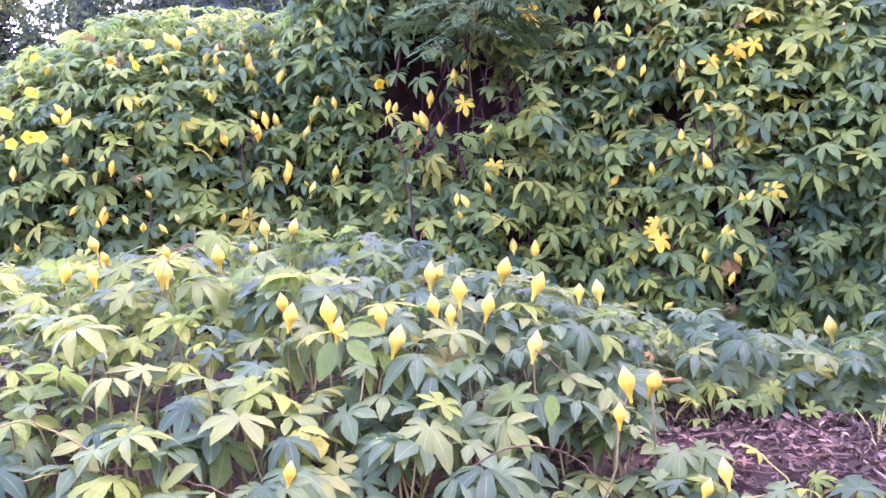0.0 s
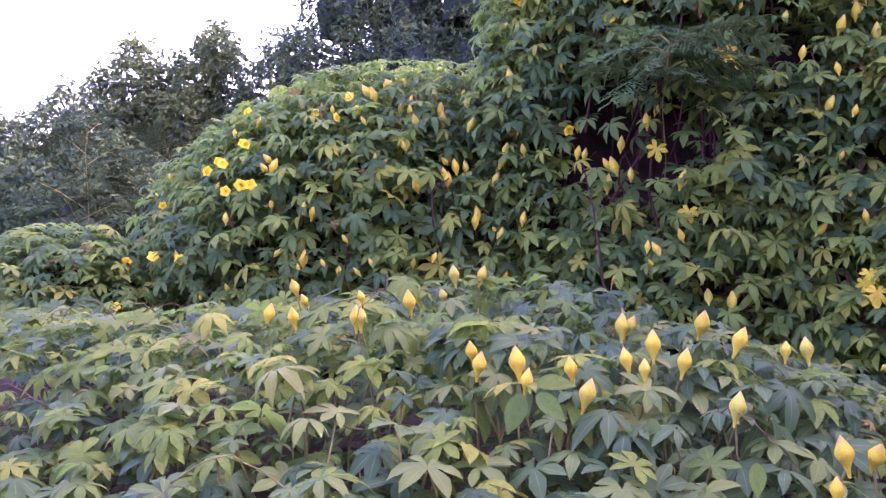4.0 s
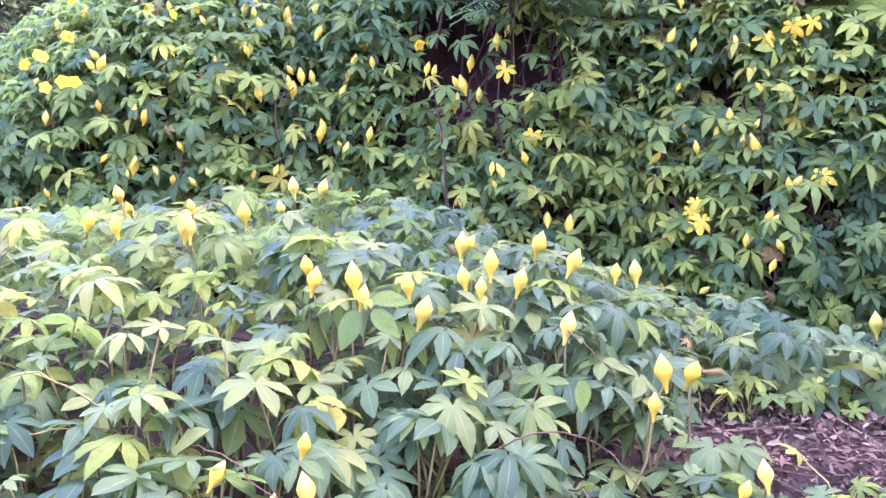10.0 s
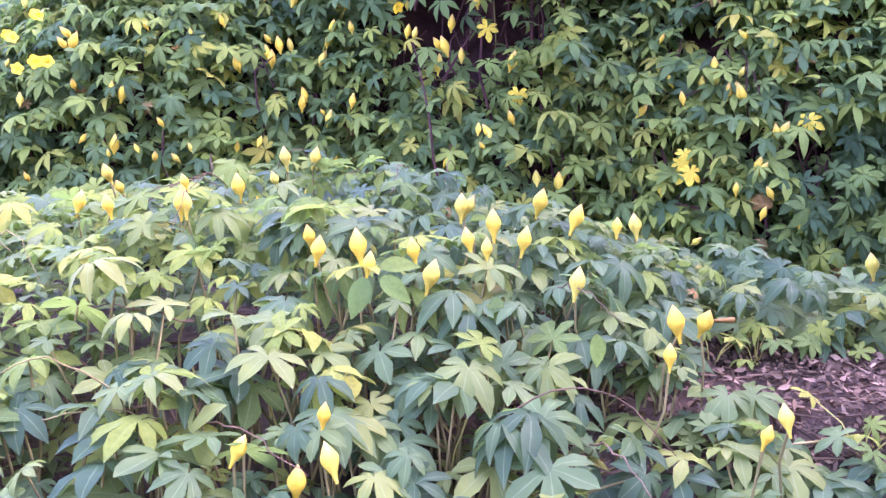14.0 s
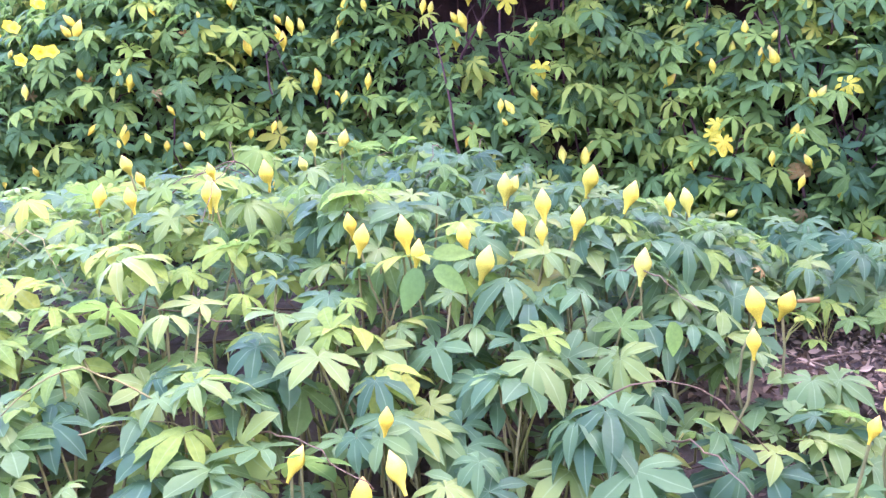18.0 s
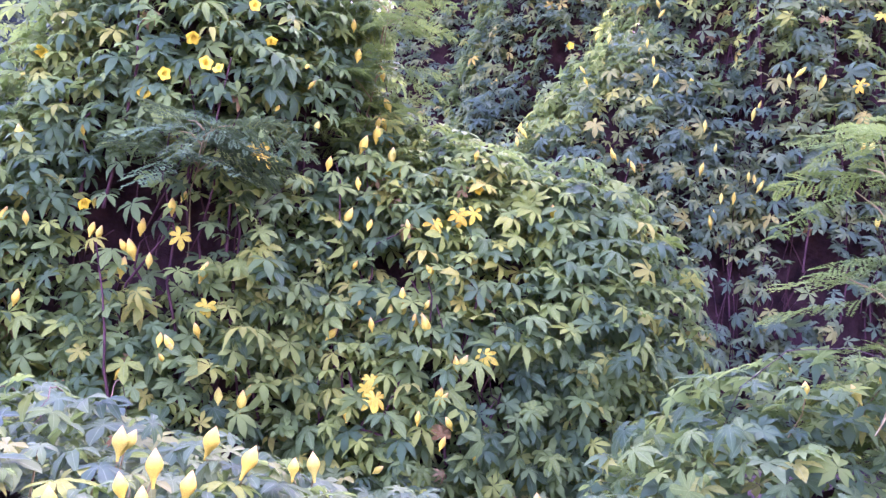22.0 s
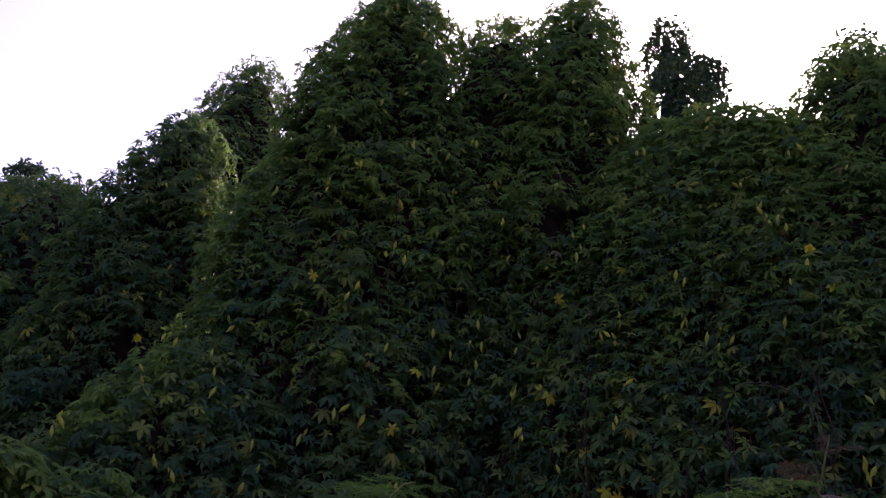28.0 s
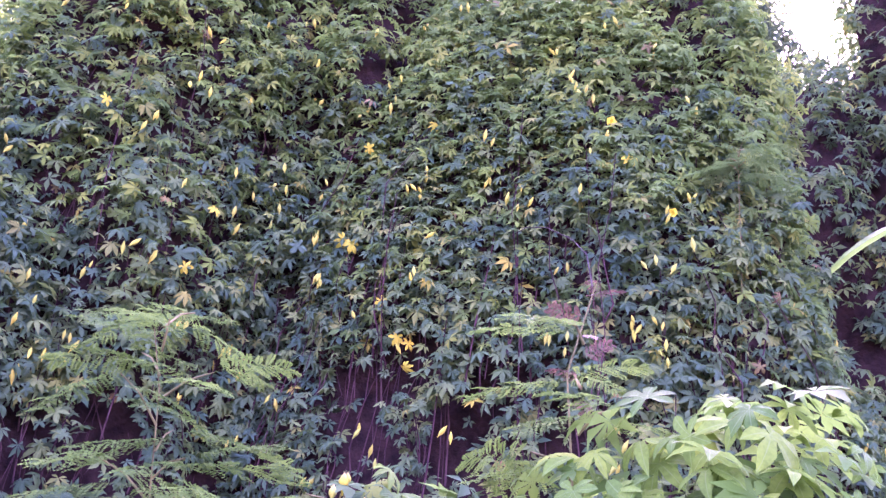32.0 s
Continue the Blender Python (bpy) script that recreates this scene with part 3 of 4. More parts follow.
for key, count, kind, singles, label in (
    ("dome", 10500, "hedge", 300, "low rounded mound of green palmate vine with yellow pods"),
    ("left", 2600, "hedge", 150, "small green vine mound with a few yellow flowers"),
    ("column", 11500, "hedge", 300, "tall shrub wholly overgrown by green palmate vine"),
    ("slope_end", 4200, "hedge", 150, "rounded end of the vine mound in mixed greens"),
    ("slope", 8500, "hedge", 300, "sloping mound of palmate vine with yellow leaves"),
):
    o = PLANTS[key] = thing("vine_mound", label, "vine")
    dress(o, HEDGE_BODIES[key], hb, count, kind, 0.098, singles, "leaves of the vine in many greens", depth=(-0.26, 0.06), holes=HOLES.get(key, ()), wild=0.42, inner=count // 6, core=(0.28, 0.92), sag=0.15, up=1.0, face=0.85, shapes=MIDDLE, patches=LIME_AND_LIT.get(key, ()))
for key, count, kind, singles, label in (
    ("wall", 36000, "deep", 300, "high wall of dark green vine hanging over trees"),
    ("peak_a", 22000, "deep", 300, "tall tree draped to the top in dark green vine"),
    ("peak_b", 15000, "deep", 200, "tall vine-draped tree with sunlit crown"),
    ("wall_end", 13000, "deep", 100, "end of the high vine wall with a sunlit top"),
    ("saddle", 12000, "deep", 100, "vine-draped crown between two taller trees"),
    ("shoulder", 9000, "deep", 300, "rounded shoulder of dark green vine with hanging pods"),
    ("cone", 12000, "deep", 200, "narrow tree draped in vine"),
    ("low_cone", 9000, "deep", 100, "lower vine-draped tree behind the hedge"),
    ("tall_cone", 11000, "deep", 100, "tall vine-draped tree far behind"),
    ("right", 14000, "deep", 100, "dark vine-covered tree beyond the wall"),
    ("right_low", 6000, "deep", 100, "low vine-covered crown beside the wall's end"),
):
    o = PLANTS[key] = thing("vine_draped_tree", label, "tree")
    b = WALL_BODIES[key]
    far_off = key in ("cone", "low_cone", "tall_cone", "right", "right_low")
    dress(o, b, wb, count, kind, 0.125 if far_off else 0.110, singles, "dark green hanging leaves of the vine", core=(0.27, 1 - 0.26 / b.h), up=0.8, sag=0.25, lean=0.35, bare=0.0 if far_off else 0.7, face=0.8, depth=(-0.24, 0.06), holes=HOLES.get(key, ()), inner=count // 6, back=0.3, shapes=SMALL, wild=0.4, young=0.0 if far_off else 0.85, patches=LIME_AND_LIT.get(key, ()))

# ---- far trees
def far_tree(x, y, r, h, label, count=6200, low=0.0, leaf=(0.095, 0.165), lumps=7, kind="far"):
    """A crown of many rounded clumps of small leaves round one trunk."""
    o = thing("tree", label, "tree", "trees behind the hedge")
    z0 = float(rise(np.array(x), np.array(y)))
    jit = np.random.default_rng(int(1000 + 10 * x + 7 * y))
    base, tall = z0 + h * low, h * (1 - low)
    body = [Body(x, y, 0.8 * r, 0.8 * r, 0, base, tall * 0.82, 2.0, 0.2, int(jit.integers(1000)))]
    for k in range(lumps):
        a, f = k * 2.4 + jit.uniform(-0.4, 0.4), (k + 0.5) / lumps
        w = r * jit.uniform(0.38, 0.62) * (1.1 - 0.4 * f)
        off = r * (0.85 - 0.6 * f * f) * jit.uniform(0.75, 1.1)
        top = tall * (0.30 + 0.70 * f) * jit.uniform(0.92, 1.03)
        deep = min(top, w * jit.uniform(2.0, 3.2))
        body.append(Body(x + off * math.cos(a), y + off * math.sin(a), w, w, 0, base + top - deep, deep, 2.0, 0.10, int(jit.integers(1000))))
    share = np.array([b.r[0] * b.h for b in body])
    share[0] *= 0.6
    ps, ns = zip(*[b.sample(max(60, int(count * q))) for b, q in zip(body, share / share.sum())])
    p, n = np.concatenate(ps), np.concatenate(ns)
    seen = ((VIEW_SIDE - p) * n).sum(1) > -0.4 * np.linalg.norm(VIEW_SIDE - p, axis=1)
    p, n = p[seen], n[seen]
    p = p + n * rng.normal(-0.04, 0.09, len(p))[:, None]
    turns = frames_of(n + rng.normal(0, 0.45, p.shape) + (0, 0, 0.7), rng.normal(0, 1, p.shape))
    v, t = scatter(CLUMP, p, turns, rng.uniform(*leaf, len(p)))
    tagged(part("crown", tri_mesh("crown", v, t, mats[kind]), o), kind="stuff")
    # Inner shells of the clumps, the crown's inner shade put into their colour.
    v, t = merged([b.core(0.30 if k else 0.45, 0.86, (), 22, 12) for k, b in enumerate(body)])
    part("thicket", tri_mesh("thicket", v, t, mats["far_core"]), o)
    v, t = tube([(x, y, z0 - 0.1), (x + 0.1, y, z0 + h * 0.4), (x, y + 0.1, z0 + h * 0.75)], 0.16, 0.05, 7)
    part("trunk", tri_mesh("trunk", v, t, mats["bark"]), o)


def clump(seed, leaves=4):
    """A small spray of simple leaves joined at its base."""
    r = np.random.default_rng(seed)
    v, t = [(0, 0, 0)], []
    for _ in range(leaves):
        d = unit(r.normal(0, 1, 3) * (1, 1, 0.5))
        s = unit(np.cross(d, r.normal(0, 1, 3)))
        n, ln = len(v), r.uniform(0.5, 1.0)
        v += [tuple(d * ln * 0.55 + s * 0.17), tuple(d * ln * 0.55 - s * 0.17), tuple(d * ln - (0, 0, 0.12))]
        t += [(0, n, n + 1), (n, n + 2, n + 1)]
    return np.array(v, float), np.array(t)


CLUMP = [clump(s) for s in range(5)]
for x, y, r, h in ((-9.0, 12.5, 2.0, 2.8), (-7.6, 13.0, 1.5, 3.0), (-5.9, 14.6, 1.2, 3.6), (-4.2, 14.3, 1.4, 4.2), (-3.2, 14.6, 1.3, 5.2), (-2.2, 14.8, 1.5, 7.0), (-0.9, 15.4, 2.0, 7.8), (0.2, 14.4, 2.0, 8.6), (1.8, 15.2, 2.2, 9.2), (3.4, 14.8, 2.0, 8.6), (5.2, 16.0, 1.9, 7.4)):
    far_tree(x, y, r, h, "dark green leafy tree behind the hedge")
# Darker copy of the distant leaf, standing in for shade on these trees.
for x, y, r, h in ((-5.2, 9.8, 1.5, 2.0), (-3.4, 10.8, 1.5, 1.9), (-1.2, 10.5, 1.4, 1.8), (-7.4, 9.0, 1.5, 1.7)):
    far_tree(x, y, r, h, "low dark green tree behind the hedge, shade put into its leaf colour", kind="dark")
# Lighter leaf colour paints in sunlight that these two trees don't receive.
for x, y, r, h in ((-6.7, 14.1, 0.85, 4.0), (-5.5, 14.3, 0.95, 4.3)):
    far_tree(x, y, r, h, "pale yellow-green tree, sunlight put into its leaf colour", count=4200, low=0.2, leaf=(0.11, 0.19), kind="pale")
for x, y, r, h in ((6.9, 15.6, 1.15, 9.6), (14.1, 5.0, 1.35, 15.2), (15.0, 1.2, 2.0, 14.4), (14.5, 2.7, 1.2, 12.4)):
    far_tree(x, y, r, h, "leafy tree against the bright sky", low=0.5, leaf=(0.13, 0.21), count=8500)

# ---- foreground mound
def mound_top(x, y):
    th = 0.34 - 0.16 * np.clip((x - 0.1) / 1.1, 0, 1) + 0.05 * np.sin(3.3 * x + 0.5) * np.sin(2.9 * y + 1.0)
    th = th + 0.030 * np.sin(11.0 * x + 3.0 * y) * np.sin(9.0 * y - 2.0 * x) + 0.022 * np.sin(19.0 * x - 5.0 * y + 1.0) * np.sin(17.0 * y + 4.0 * x)
    th = th + 0.12 * np.exp(-(((x + 0.38) / 0.52) ** 2 + ((y - 2.5) / 0.4) ** 2)) - 0.07 * np.clip((-0.85 - x) / 0.5, 0, 1)
    low = np.clip((x - 0.42) / 0.25, 0, 1) * np.clip((1.78 - y) / 0.22, 0, 1)
    return rise(x, y) + th * (1 - 0.62 * low)


HOLLOWS = ((0.28, 1.30, 0.12), (0.42, 1.22, 0.11), (0.10, 1.22, 0.10), (0.58, 1.48, 0.10), (-0.35, 1.75, 0.12), (0.30, 1.75, 0.09))


def front_mound():
    o = thing("vine_bush", "low spreading bush of large palmate leaves with yellow pods", "bush")
    n = 7400
    x, y = rng.uniform(-2.4, 3.2, n), rng.uniform(0.65, 3.5, n)
    edge = np.abs((x - 0.4) / 2.75) ** 3 + np.abs((y - 2.1) / 1.4) ** 3
    edge = edge + 0.16 * np.sin(4.3 * x + 1.7 * y) + 0.12 * np.sin(9.1 * x - 6.3 * y)
    soil = (x > 0.62) & (x < 1.75) & (y < 1.80 + 0.05 * np.sin(9 * x)) & (y > 1.62 - 1.0 * (x - 0.62) + 0.03 * np.sin(23 * x))
    keep = (edge < 1) & ~soil & (np.hypot(x, y) > 0.8) & ~((x > 1.0) & (y < 1.30)) & ~((x > 1.8) & (y < 1.9))
    for cx, cy, r in HOLLOWS:
        keep &= (np.hypot(x - cx, y - cy) > r) | (rng.random(n) < 0.35)
    x, y = x[keep], y[keep]
    low = np.abs(rng.normal(0, 0.09, len(x)))
    p = np.stack([x, y, np.maximum(mound_top(x, y) - low, rise(x, y) + 0.05)], -1)
    nrm = unit(np.array((-0.05, -0.16, 1.0)) + rng.normal(0, 0.29, p.shape))
    tip = unit(np.array((-0.1, -0.8, -0.2)) + rng.normal(0, 0.8, p.shape))
    order = np.argsort(np.hypot(x, y) + 2.0 * low + rng.uniform(0, 0.3, len(x)))
    p, nrm, tip = p[order], nrm[order], tip[order]
    sizes = np.interp(np.hypot(p[:, 0], p[:, 1]), (1.0, 1.5, 2.6), (0.106, 0.086, 0.070)) * rng.uniform(0.55, 1.2, len(p))
    near = 1900
    # Lime share grows leftward: yellow-green leaves plus golden light put into colour.
    young = rng.random(len(p)) < np.clip((0.25 - p[:, 0]) / 1.1, 0.06, 0.72) * np.clip((p[:, 1] - 1.3) / 0.5, 0.12, 1)
    first = np.arange(len(p)) < near
    for kind, own, label in (("green", ~young, "palmate leaves in many greens"), ("lime", young, "yellow-green palmate leaves, golden light partly put into their colour")):
        a, b = own & first, own & ~first
        lay_leaves(o, p[a], nrm[a], tip[a], sizes[a], kind, 150, label, FINE)
        lay_leaves(o, p[b], nrm[b], tip[b], sizes[b], kind, 0, label)
    under = rng.random(len(p)) < 0.4
    q = p[under] + rng.normal(0, 0.04, (int(under.sum()), 3)) * (1, 1, 0)
    q[:, 2] = rise(q[:, 0], q[:, 1]) + rng.uniform(0.03, 0.13, len(q))
    lay_leaves(o, q, nrm[under], tip[under], sizes[under] * 0.85, "green", 0, "shaded lower leaves")
    stalks = []
    for i in range(900):
        a = p[i]
        foot = np.array((a[0] + rng.normal(0, 0.05), a[1] + rng.normal(0.04, 0.05), 0))
        foot[2] = rise(foot[0], foot[1]) - 0.01
        mid = (a + foot) / 2 + rng.normal(0, 0.025, 3)
        stalks.append(tube([foot, mid, a], 0.0035, 0.0022, 4))
    v, t = merged(stalks)
    tagged(part("undergrowth", tri_mesh("undergrowth", v, t, mats["stem"]), o, "thin upright greenish-brown stalks"), kind="stuff")
    for i in range(26):
        a = np.array((rng.uniform(-1.6, 0.1), rng.uniform(1.0, 2.6), 0.0))
        d = rng.uniform(0, 6.28)
        pts = []
        for k in range(7):
            q = a + np.array((math.cos(d), math.sin(d), 0)) * 0.10 * k
            q[2] = rise(q[0], q[1]) + 0.04 + 0.08 * math.sin(k * 0.6) * rng.uniform(0.4, 1.2)
            pts.append(q)
            d += rng.normal(0, 0.3)
        v, t = tube(pts, 0.004, 0.002, 5)
        part("runner", tri_mesh("runner", v, t, mats["runner"]), o, "brown creeping vine stem")
    return o


front_bush = front_mound()

# ---- bushes beside the path
for key, count, kind, size, singles, label in (
    ("mixed", 2000, "hedge", 0.078, 200, "loose bush of palmate vine leaves with small pods"),
    ("mixed_near", 1700, "hedge", 0.080, 200, "loose green bush beside the path"),
    ("bright", 1000, "fresh", 0.084, 300, "light green bush with broad fresh leaves"),
):
    o = thing("bush", label, "bush")
    dress(o, BUSH_BODIES[key], list(BUSH_BODIES.values()), count, kind, size, singles, "green leaves of the bush", core=(0.24, 0.7), sag=0.45, up=0.6, depth=(-0.20, 0.08), back=0.6, wild=0.45)
    if key == "mixed":
        side_bush = o


# ---- feathery shrubs
def feather(seed, pairs=8, leaflets=12):
    """A twice-divided leaf of one unit along +y, arching to its tip."""
    r = np.random.default_rng(seed)
    v, t = [], []

    def strip(a, b, c):
        n = len(v)
        v.extend([a, b, c])
        t.append((n, n + 1, n + 2))

    droop = r.uniform(0.12, 0.35)
    spine = lambda q: np.array((0.04 * math.sin(3 * q + seed), q, 0.1 * q - droop * q * q))
    for k in range(10):
        a, b = spine(k / 10), spine((k + 1) / 10)
        w = 0.005 * (1.2 - k / 10)
        strip(a - (w, 0, 0), a + (w, 0, 0), b)
    for k in range(pairs):
        q = 0.16 + 0.80 * k / (pairs - 1)
        ln = 0.34 * math.sin(math.pi * (0.30 + 0.52 * q)) * r.uniform(0.85, 1.12)
        for side in (-1, 1):
            a = radians(66 - 22 * q + r.uniform(-8, 8))
            d = np.array((side * math.sin(a), math.cos(a), r.uniform(-0.22, 0.02)))
            e = np.array((side * math.cos(a), -math.sin(a), 0.0))
            root = spine(q + r.uniform(-0.02, 0.02))
            for i in range(leaflets):
                f = (i + 0.7) / leaflets
                at = root + d * ln * f - np.array((0, 0, 0.16 * f * f * ln))
                s = 0.042 * (0.75 + 0.5 * math.sin(math.pi * f)) * r.uniform(0.8, 1.15)
                lift = np.array((0, 0, r.uniform(-0.25, 0.35) * s))
                for g in (-1, 1):
                    tip = at + e * g * s + d * s * 0.35 + lift
                    strip(at, at + e * g * s * 0.5 - d * s * 0.22, tip)
                    strip(at, tip, at + e * g * s * 0.45 + d * s * 0.52)
    return np.array(v, float), np.array(t)


FEATHERS = [feather(s) for s in range(3)]
FEATHER_MESH = {k: [tri_mesh("frond", v, t, mats[k]) for v, t in FEATHERS] for k in ("feather", "dull", "shade", "dusky")}
PINK_MESH = [tri_mesh("young_frond", v, t, mats["pink"]) for v, t in FEATHERS[:2]]


def feather_shrub(label, foot, top, branches, fronds, length, reach, young=0, kind="feather", start=0.3, hang=0.0):
    """A stem with thin side branches, each set with fronds."""
    o = thing("feathery_shrub", label, "shrub")
    foot, top = np.array(foot, float), np.array(top, float)
    line = [foot + (top - foot) * q + rng.normal(0, 0.02, 3) for q in np.linspace(0, 1, 7)]
    v, t = tube(line, 0.005, 0.002, 6)
    part("stem", tri_mesh("stem", v, t, mats["stem"]), o, "thin brown stem")
    roots = [] if young else [(top, unit(top - foot), o)]
    full = 0.92 if young else 1.0
    for i in range(branches):
        q = start + (full - start) * (i + 0.3) / branches
        a = i * 2.4 + rng.uniform(-0.3, 0.3)
        out = np.array((math.cos(a), math.sin(a), rng.uniform(0.35, 0.8)))
        base = foot + (top - foot) * q
        ln = reach * (1.15 - 0.6 * q) * rng.uniform(0.8, 1.2)
        tip = base + unit(out) * ln
        v, t = tube([base, base + unit(out) * ln * 0.5 + (0, 0, 0.02), tip], 0.005, 0.002, 4)
        branch = part("branch", tri_mesh("branch", v, t, mats["stem"]), o)
        roots += [(base + (tip - base) * f, unit(out), branch) for f in (0.45, 0.75, 1.0)]
    for i in range(fronds):
        root, way, holder = roots[i % len(roots)]
        a = rng.uniform(0, 6.28)
        out = way * (0.5, 0.5, 0.15) + np.array((math.cos(a), math.sin(a), rng.uniform(-0.2, 0.25) - hang))
        up = np.array((0, 0, 1.0)) + rng.normal(0, 0.2, 3)
        turn = frames_of(up[None], unit(out)[None])[0]
        meshes = FEATHER_MESH[kind]
        part("frond", meshes[i % len(meshes)], holder, "", matrix_of(root, turn, length * rng.uniform(0.7, 1.15)))
    for i in range(young):
        a = i * 2.1
        root = foot + (top - foot) * (0.80 + 0.20 * i / young)
        turn = frames_of(np.array(((0, 0, 1.0),)) + rng.normal(0, 0.3, (1, 3)), np.array(((math.cos(a), math.sin(a), 0.2),)))[0]
        part("young_frond", PINK_MESH[i % 2], o, "reddish young frond", matrix_of(root, turn, length * rng.uniform(0.22, 0.4)))
    return o


feather_shrub("light green feathery shrub in front of the vine wall", (2.48, 1.74, 0.6), (2.36, 1.92, 2.22), 14, 64, 0.32, 0.27)
feather_shrub("feathery shrub with a reddish young tip", (2.05, 0.45, 0.5), (2.12, 0.43, 2.27), 10, 50, 0.25, 0.16, young=7)
feather_shrub("low feathery shrub among the bushes", (2.15, 1.25, 0.6), (2.20, 1.25, 1.62), 7, 36, 0.26, 0.26)
feather_shrub("small feathery shrub beside the bush", (2.75, 1.35, 0.6), (2.75, 1.30, 1.70), 7, 36, 0.26, 0.26)
feather_shrub("bright feathery branches beside the vine column", (1.35, 4.45, 0.6), (1.46, 4.02, 3.25), 12, 70, 0.27, 0.22, start=0.6)
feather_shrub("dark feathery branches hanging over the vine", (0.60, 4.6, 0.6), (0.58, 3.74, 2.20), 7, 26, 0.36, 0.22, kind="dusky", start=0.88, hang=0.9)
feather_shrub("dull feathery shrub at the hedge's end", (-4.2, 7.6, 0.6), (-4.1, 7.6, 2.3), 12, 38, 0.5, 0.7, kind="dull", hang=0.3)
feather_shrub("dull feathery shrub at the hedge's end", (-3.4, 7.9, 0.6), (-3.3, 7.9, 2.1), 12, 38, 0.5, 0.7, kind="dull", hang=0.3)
feather_shrub("light feathery branches growing out of the vine wall", (7.6, 0.4, 0.7), (6.80, 0.27, 4.95), 6, 18, 0.34, 0.22, kind="shade", start=0.94)


# ---- pods, flowers, yellow leaves
def lathe(profile, sides=9):
    v, t = [], []
    for r, z in profile:
        v += [(r * math.cos(a), r * math.sin(a), z) for a in np.linspace(0, 2 * math.pi, sides, endpoint=False)]
    for i in range(len(profile) - 1):
        for j in range(sides):
            a, b = i * sides + j, i * sides + (j + 1) % sides
            t += [(a, b, b + sides), (a, b + sides, a + sides)]
    return np.array(v, float), np.array(t)


POD = lathe(((0.05, -0.34), (0.07, -0.16), (0.11, 0.0), (0.18, 0.14), (0.265, 0.28), (0.30, 0.42), (0.28, 0.54), (0.19, 0.71), (0.085, 0.88), (0.004, 1.0)))
POD_MESH = tri_mesh("seed_pod", *POD, mats["pod"])
SHORT = lathe(((0.04, -0.12), (0.07, 0.02), (0.12, 0.12), (0.205, 0.26), (0.24, 0.40), (0.225, 0.54), (0.16, 0.72), (0.08, 0.88), (0.004, 1.0)))
SHORT_MESH = tri_mesh("seed_pod", *SHORT, mats["pod"])
SLIM_MESH = tri_mesh("seed_pod", SHORT[0] * (0.72, 0.72, 1.0), SHORT[1], mats["pale_pod"])


def flower_shape():
    v, t = [(0, 0, -0.55)], []
    n = 20
    for k, (r, z) in enumerate(((0.10, -0.35), (0.18, -0.08), (0.34, 0.06), (0.5, 0.08))):
        for j in range(n):
            a = 2 * math.pi * j / n
            q = r * (1 + (0.13 * math.cos(5 * a) if k > 1 else 0))
            v.append((q * math.cos(a), q * math.sin(a), z - (0.06 * (1 - math.cos(5 * a)) if k == 3 else 0)))
    for j in range(n):
        t.append((0, 1 + (j + 1) % n, 1 + j))
        for k in range(3):
            a, b = 1 + k * n + j, 1 + k * n + (j + 1) % n
            t += [(a, b, b + n), (a, b + n, a + n)]
    return np.array(v, float), np.array(t)


FLOWER_MESH = tri_mesh("flower", *flower_shape(), mats["petal"])


def put_pods(owner, places, length, tilt=0.25, slim=False, stalk=0.0):
    for x, y, z in places:
        up = np.array((rng.normal(0, tilt), rng.normal(0, tilt), 1.0))
        turn = frames_of(up[None], rng.normal(0, 1, (1, 3)))[0]
        size = length * rng.uniform(0.72, 1.15)
        root = np.array((x, y, z)) - turn[:, 2] * size * 0.4
        pod = part("seed_pod", SLIM_MESH if slim else POD_MESH if stalk else SHORT_MESH, owner, "yellow pointed seed pod", matrix_of(root, turn, size))
        if stalk:
            end = root + np.array((rng.normal(0, 0.03), 0.04, -stalk))
            v, t = tube([end, (root + end) / 2 + rng.normal(0, 0.008, 3), root], 0.0022, 0.0026, 5)
            part("pod_stalk", tri_mesh("pod_stalk", v, t, mats["stem"]), pod, "thin yellowish stalk", pod.matrix_basis.inverted())


def put_flowers(owner, places, size=0.054):
    for x, y, z in places:
        p = np.array((x, y, z))
        n = unit(VIEW_SIDE - p) + rng.normal(0, 0.35, 3)
        turn = frames_of(n[None], rng.normal(0, 1, (1, 3)))[0]
        part("flower", FLOWER_MESH, owner, "open yellow funnel flower", matrix_of(p, turn, size * rng.uniform(0.85, 1.15)))


def put_dry(owner, body, count, size):
    """Withered leaves here and there among the green ones."""
    p, n = body.sample(count * 5)
    ok = ((VIEW_SIDE - p) * n).sum(1) > 0.2 * np.linalg.norm(VIEW_SIDE - p, axis=1)
    for q, m in zip(p[ok][:count], n[ok][:count]):
        turn = frames_of((m + rng.normal(0, 0.5, 3))[None], np.array(((0, 0, -1.0),)) + rng.normal(0, 0.4, (1, 3)))[0]
        part("withered_leaf", SHARED["dry"][int(rng.integers(0, 6))], owner, "brown withered leaf", matrix_of(q, turn, size * rng.uniform(0.6, 1.1)))


def put_yellow(owner, places, size=0.105):
    for x, y, z in places:
        p = np.array((x, y, z))
        n = unit(VIEW_SIDE - p) + np.array((0, 0, 0.4)) + rng.normal(0, 0.25, 3)
        turn = frames_of(n[None], np.array(((0, -0.3, -1.0),)) + rng.normal(0, 0.4, (1, 3)))[0]
        part("yellow_leaf", SHARED["yellow"][int(rng.integers(0, 6))], owner, "yellowed leaf", matrix_of(p, turn, size * rng.uniform(0.8, 1.15)))


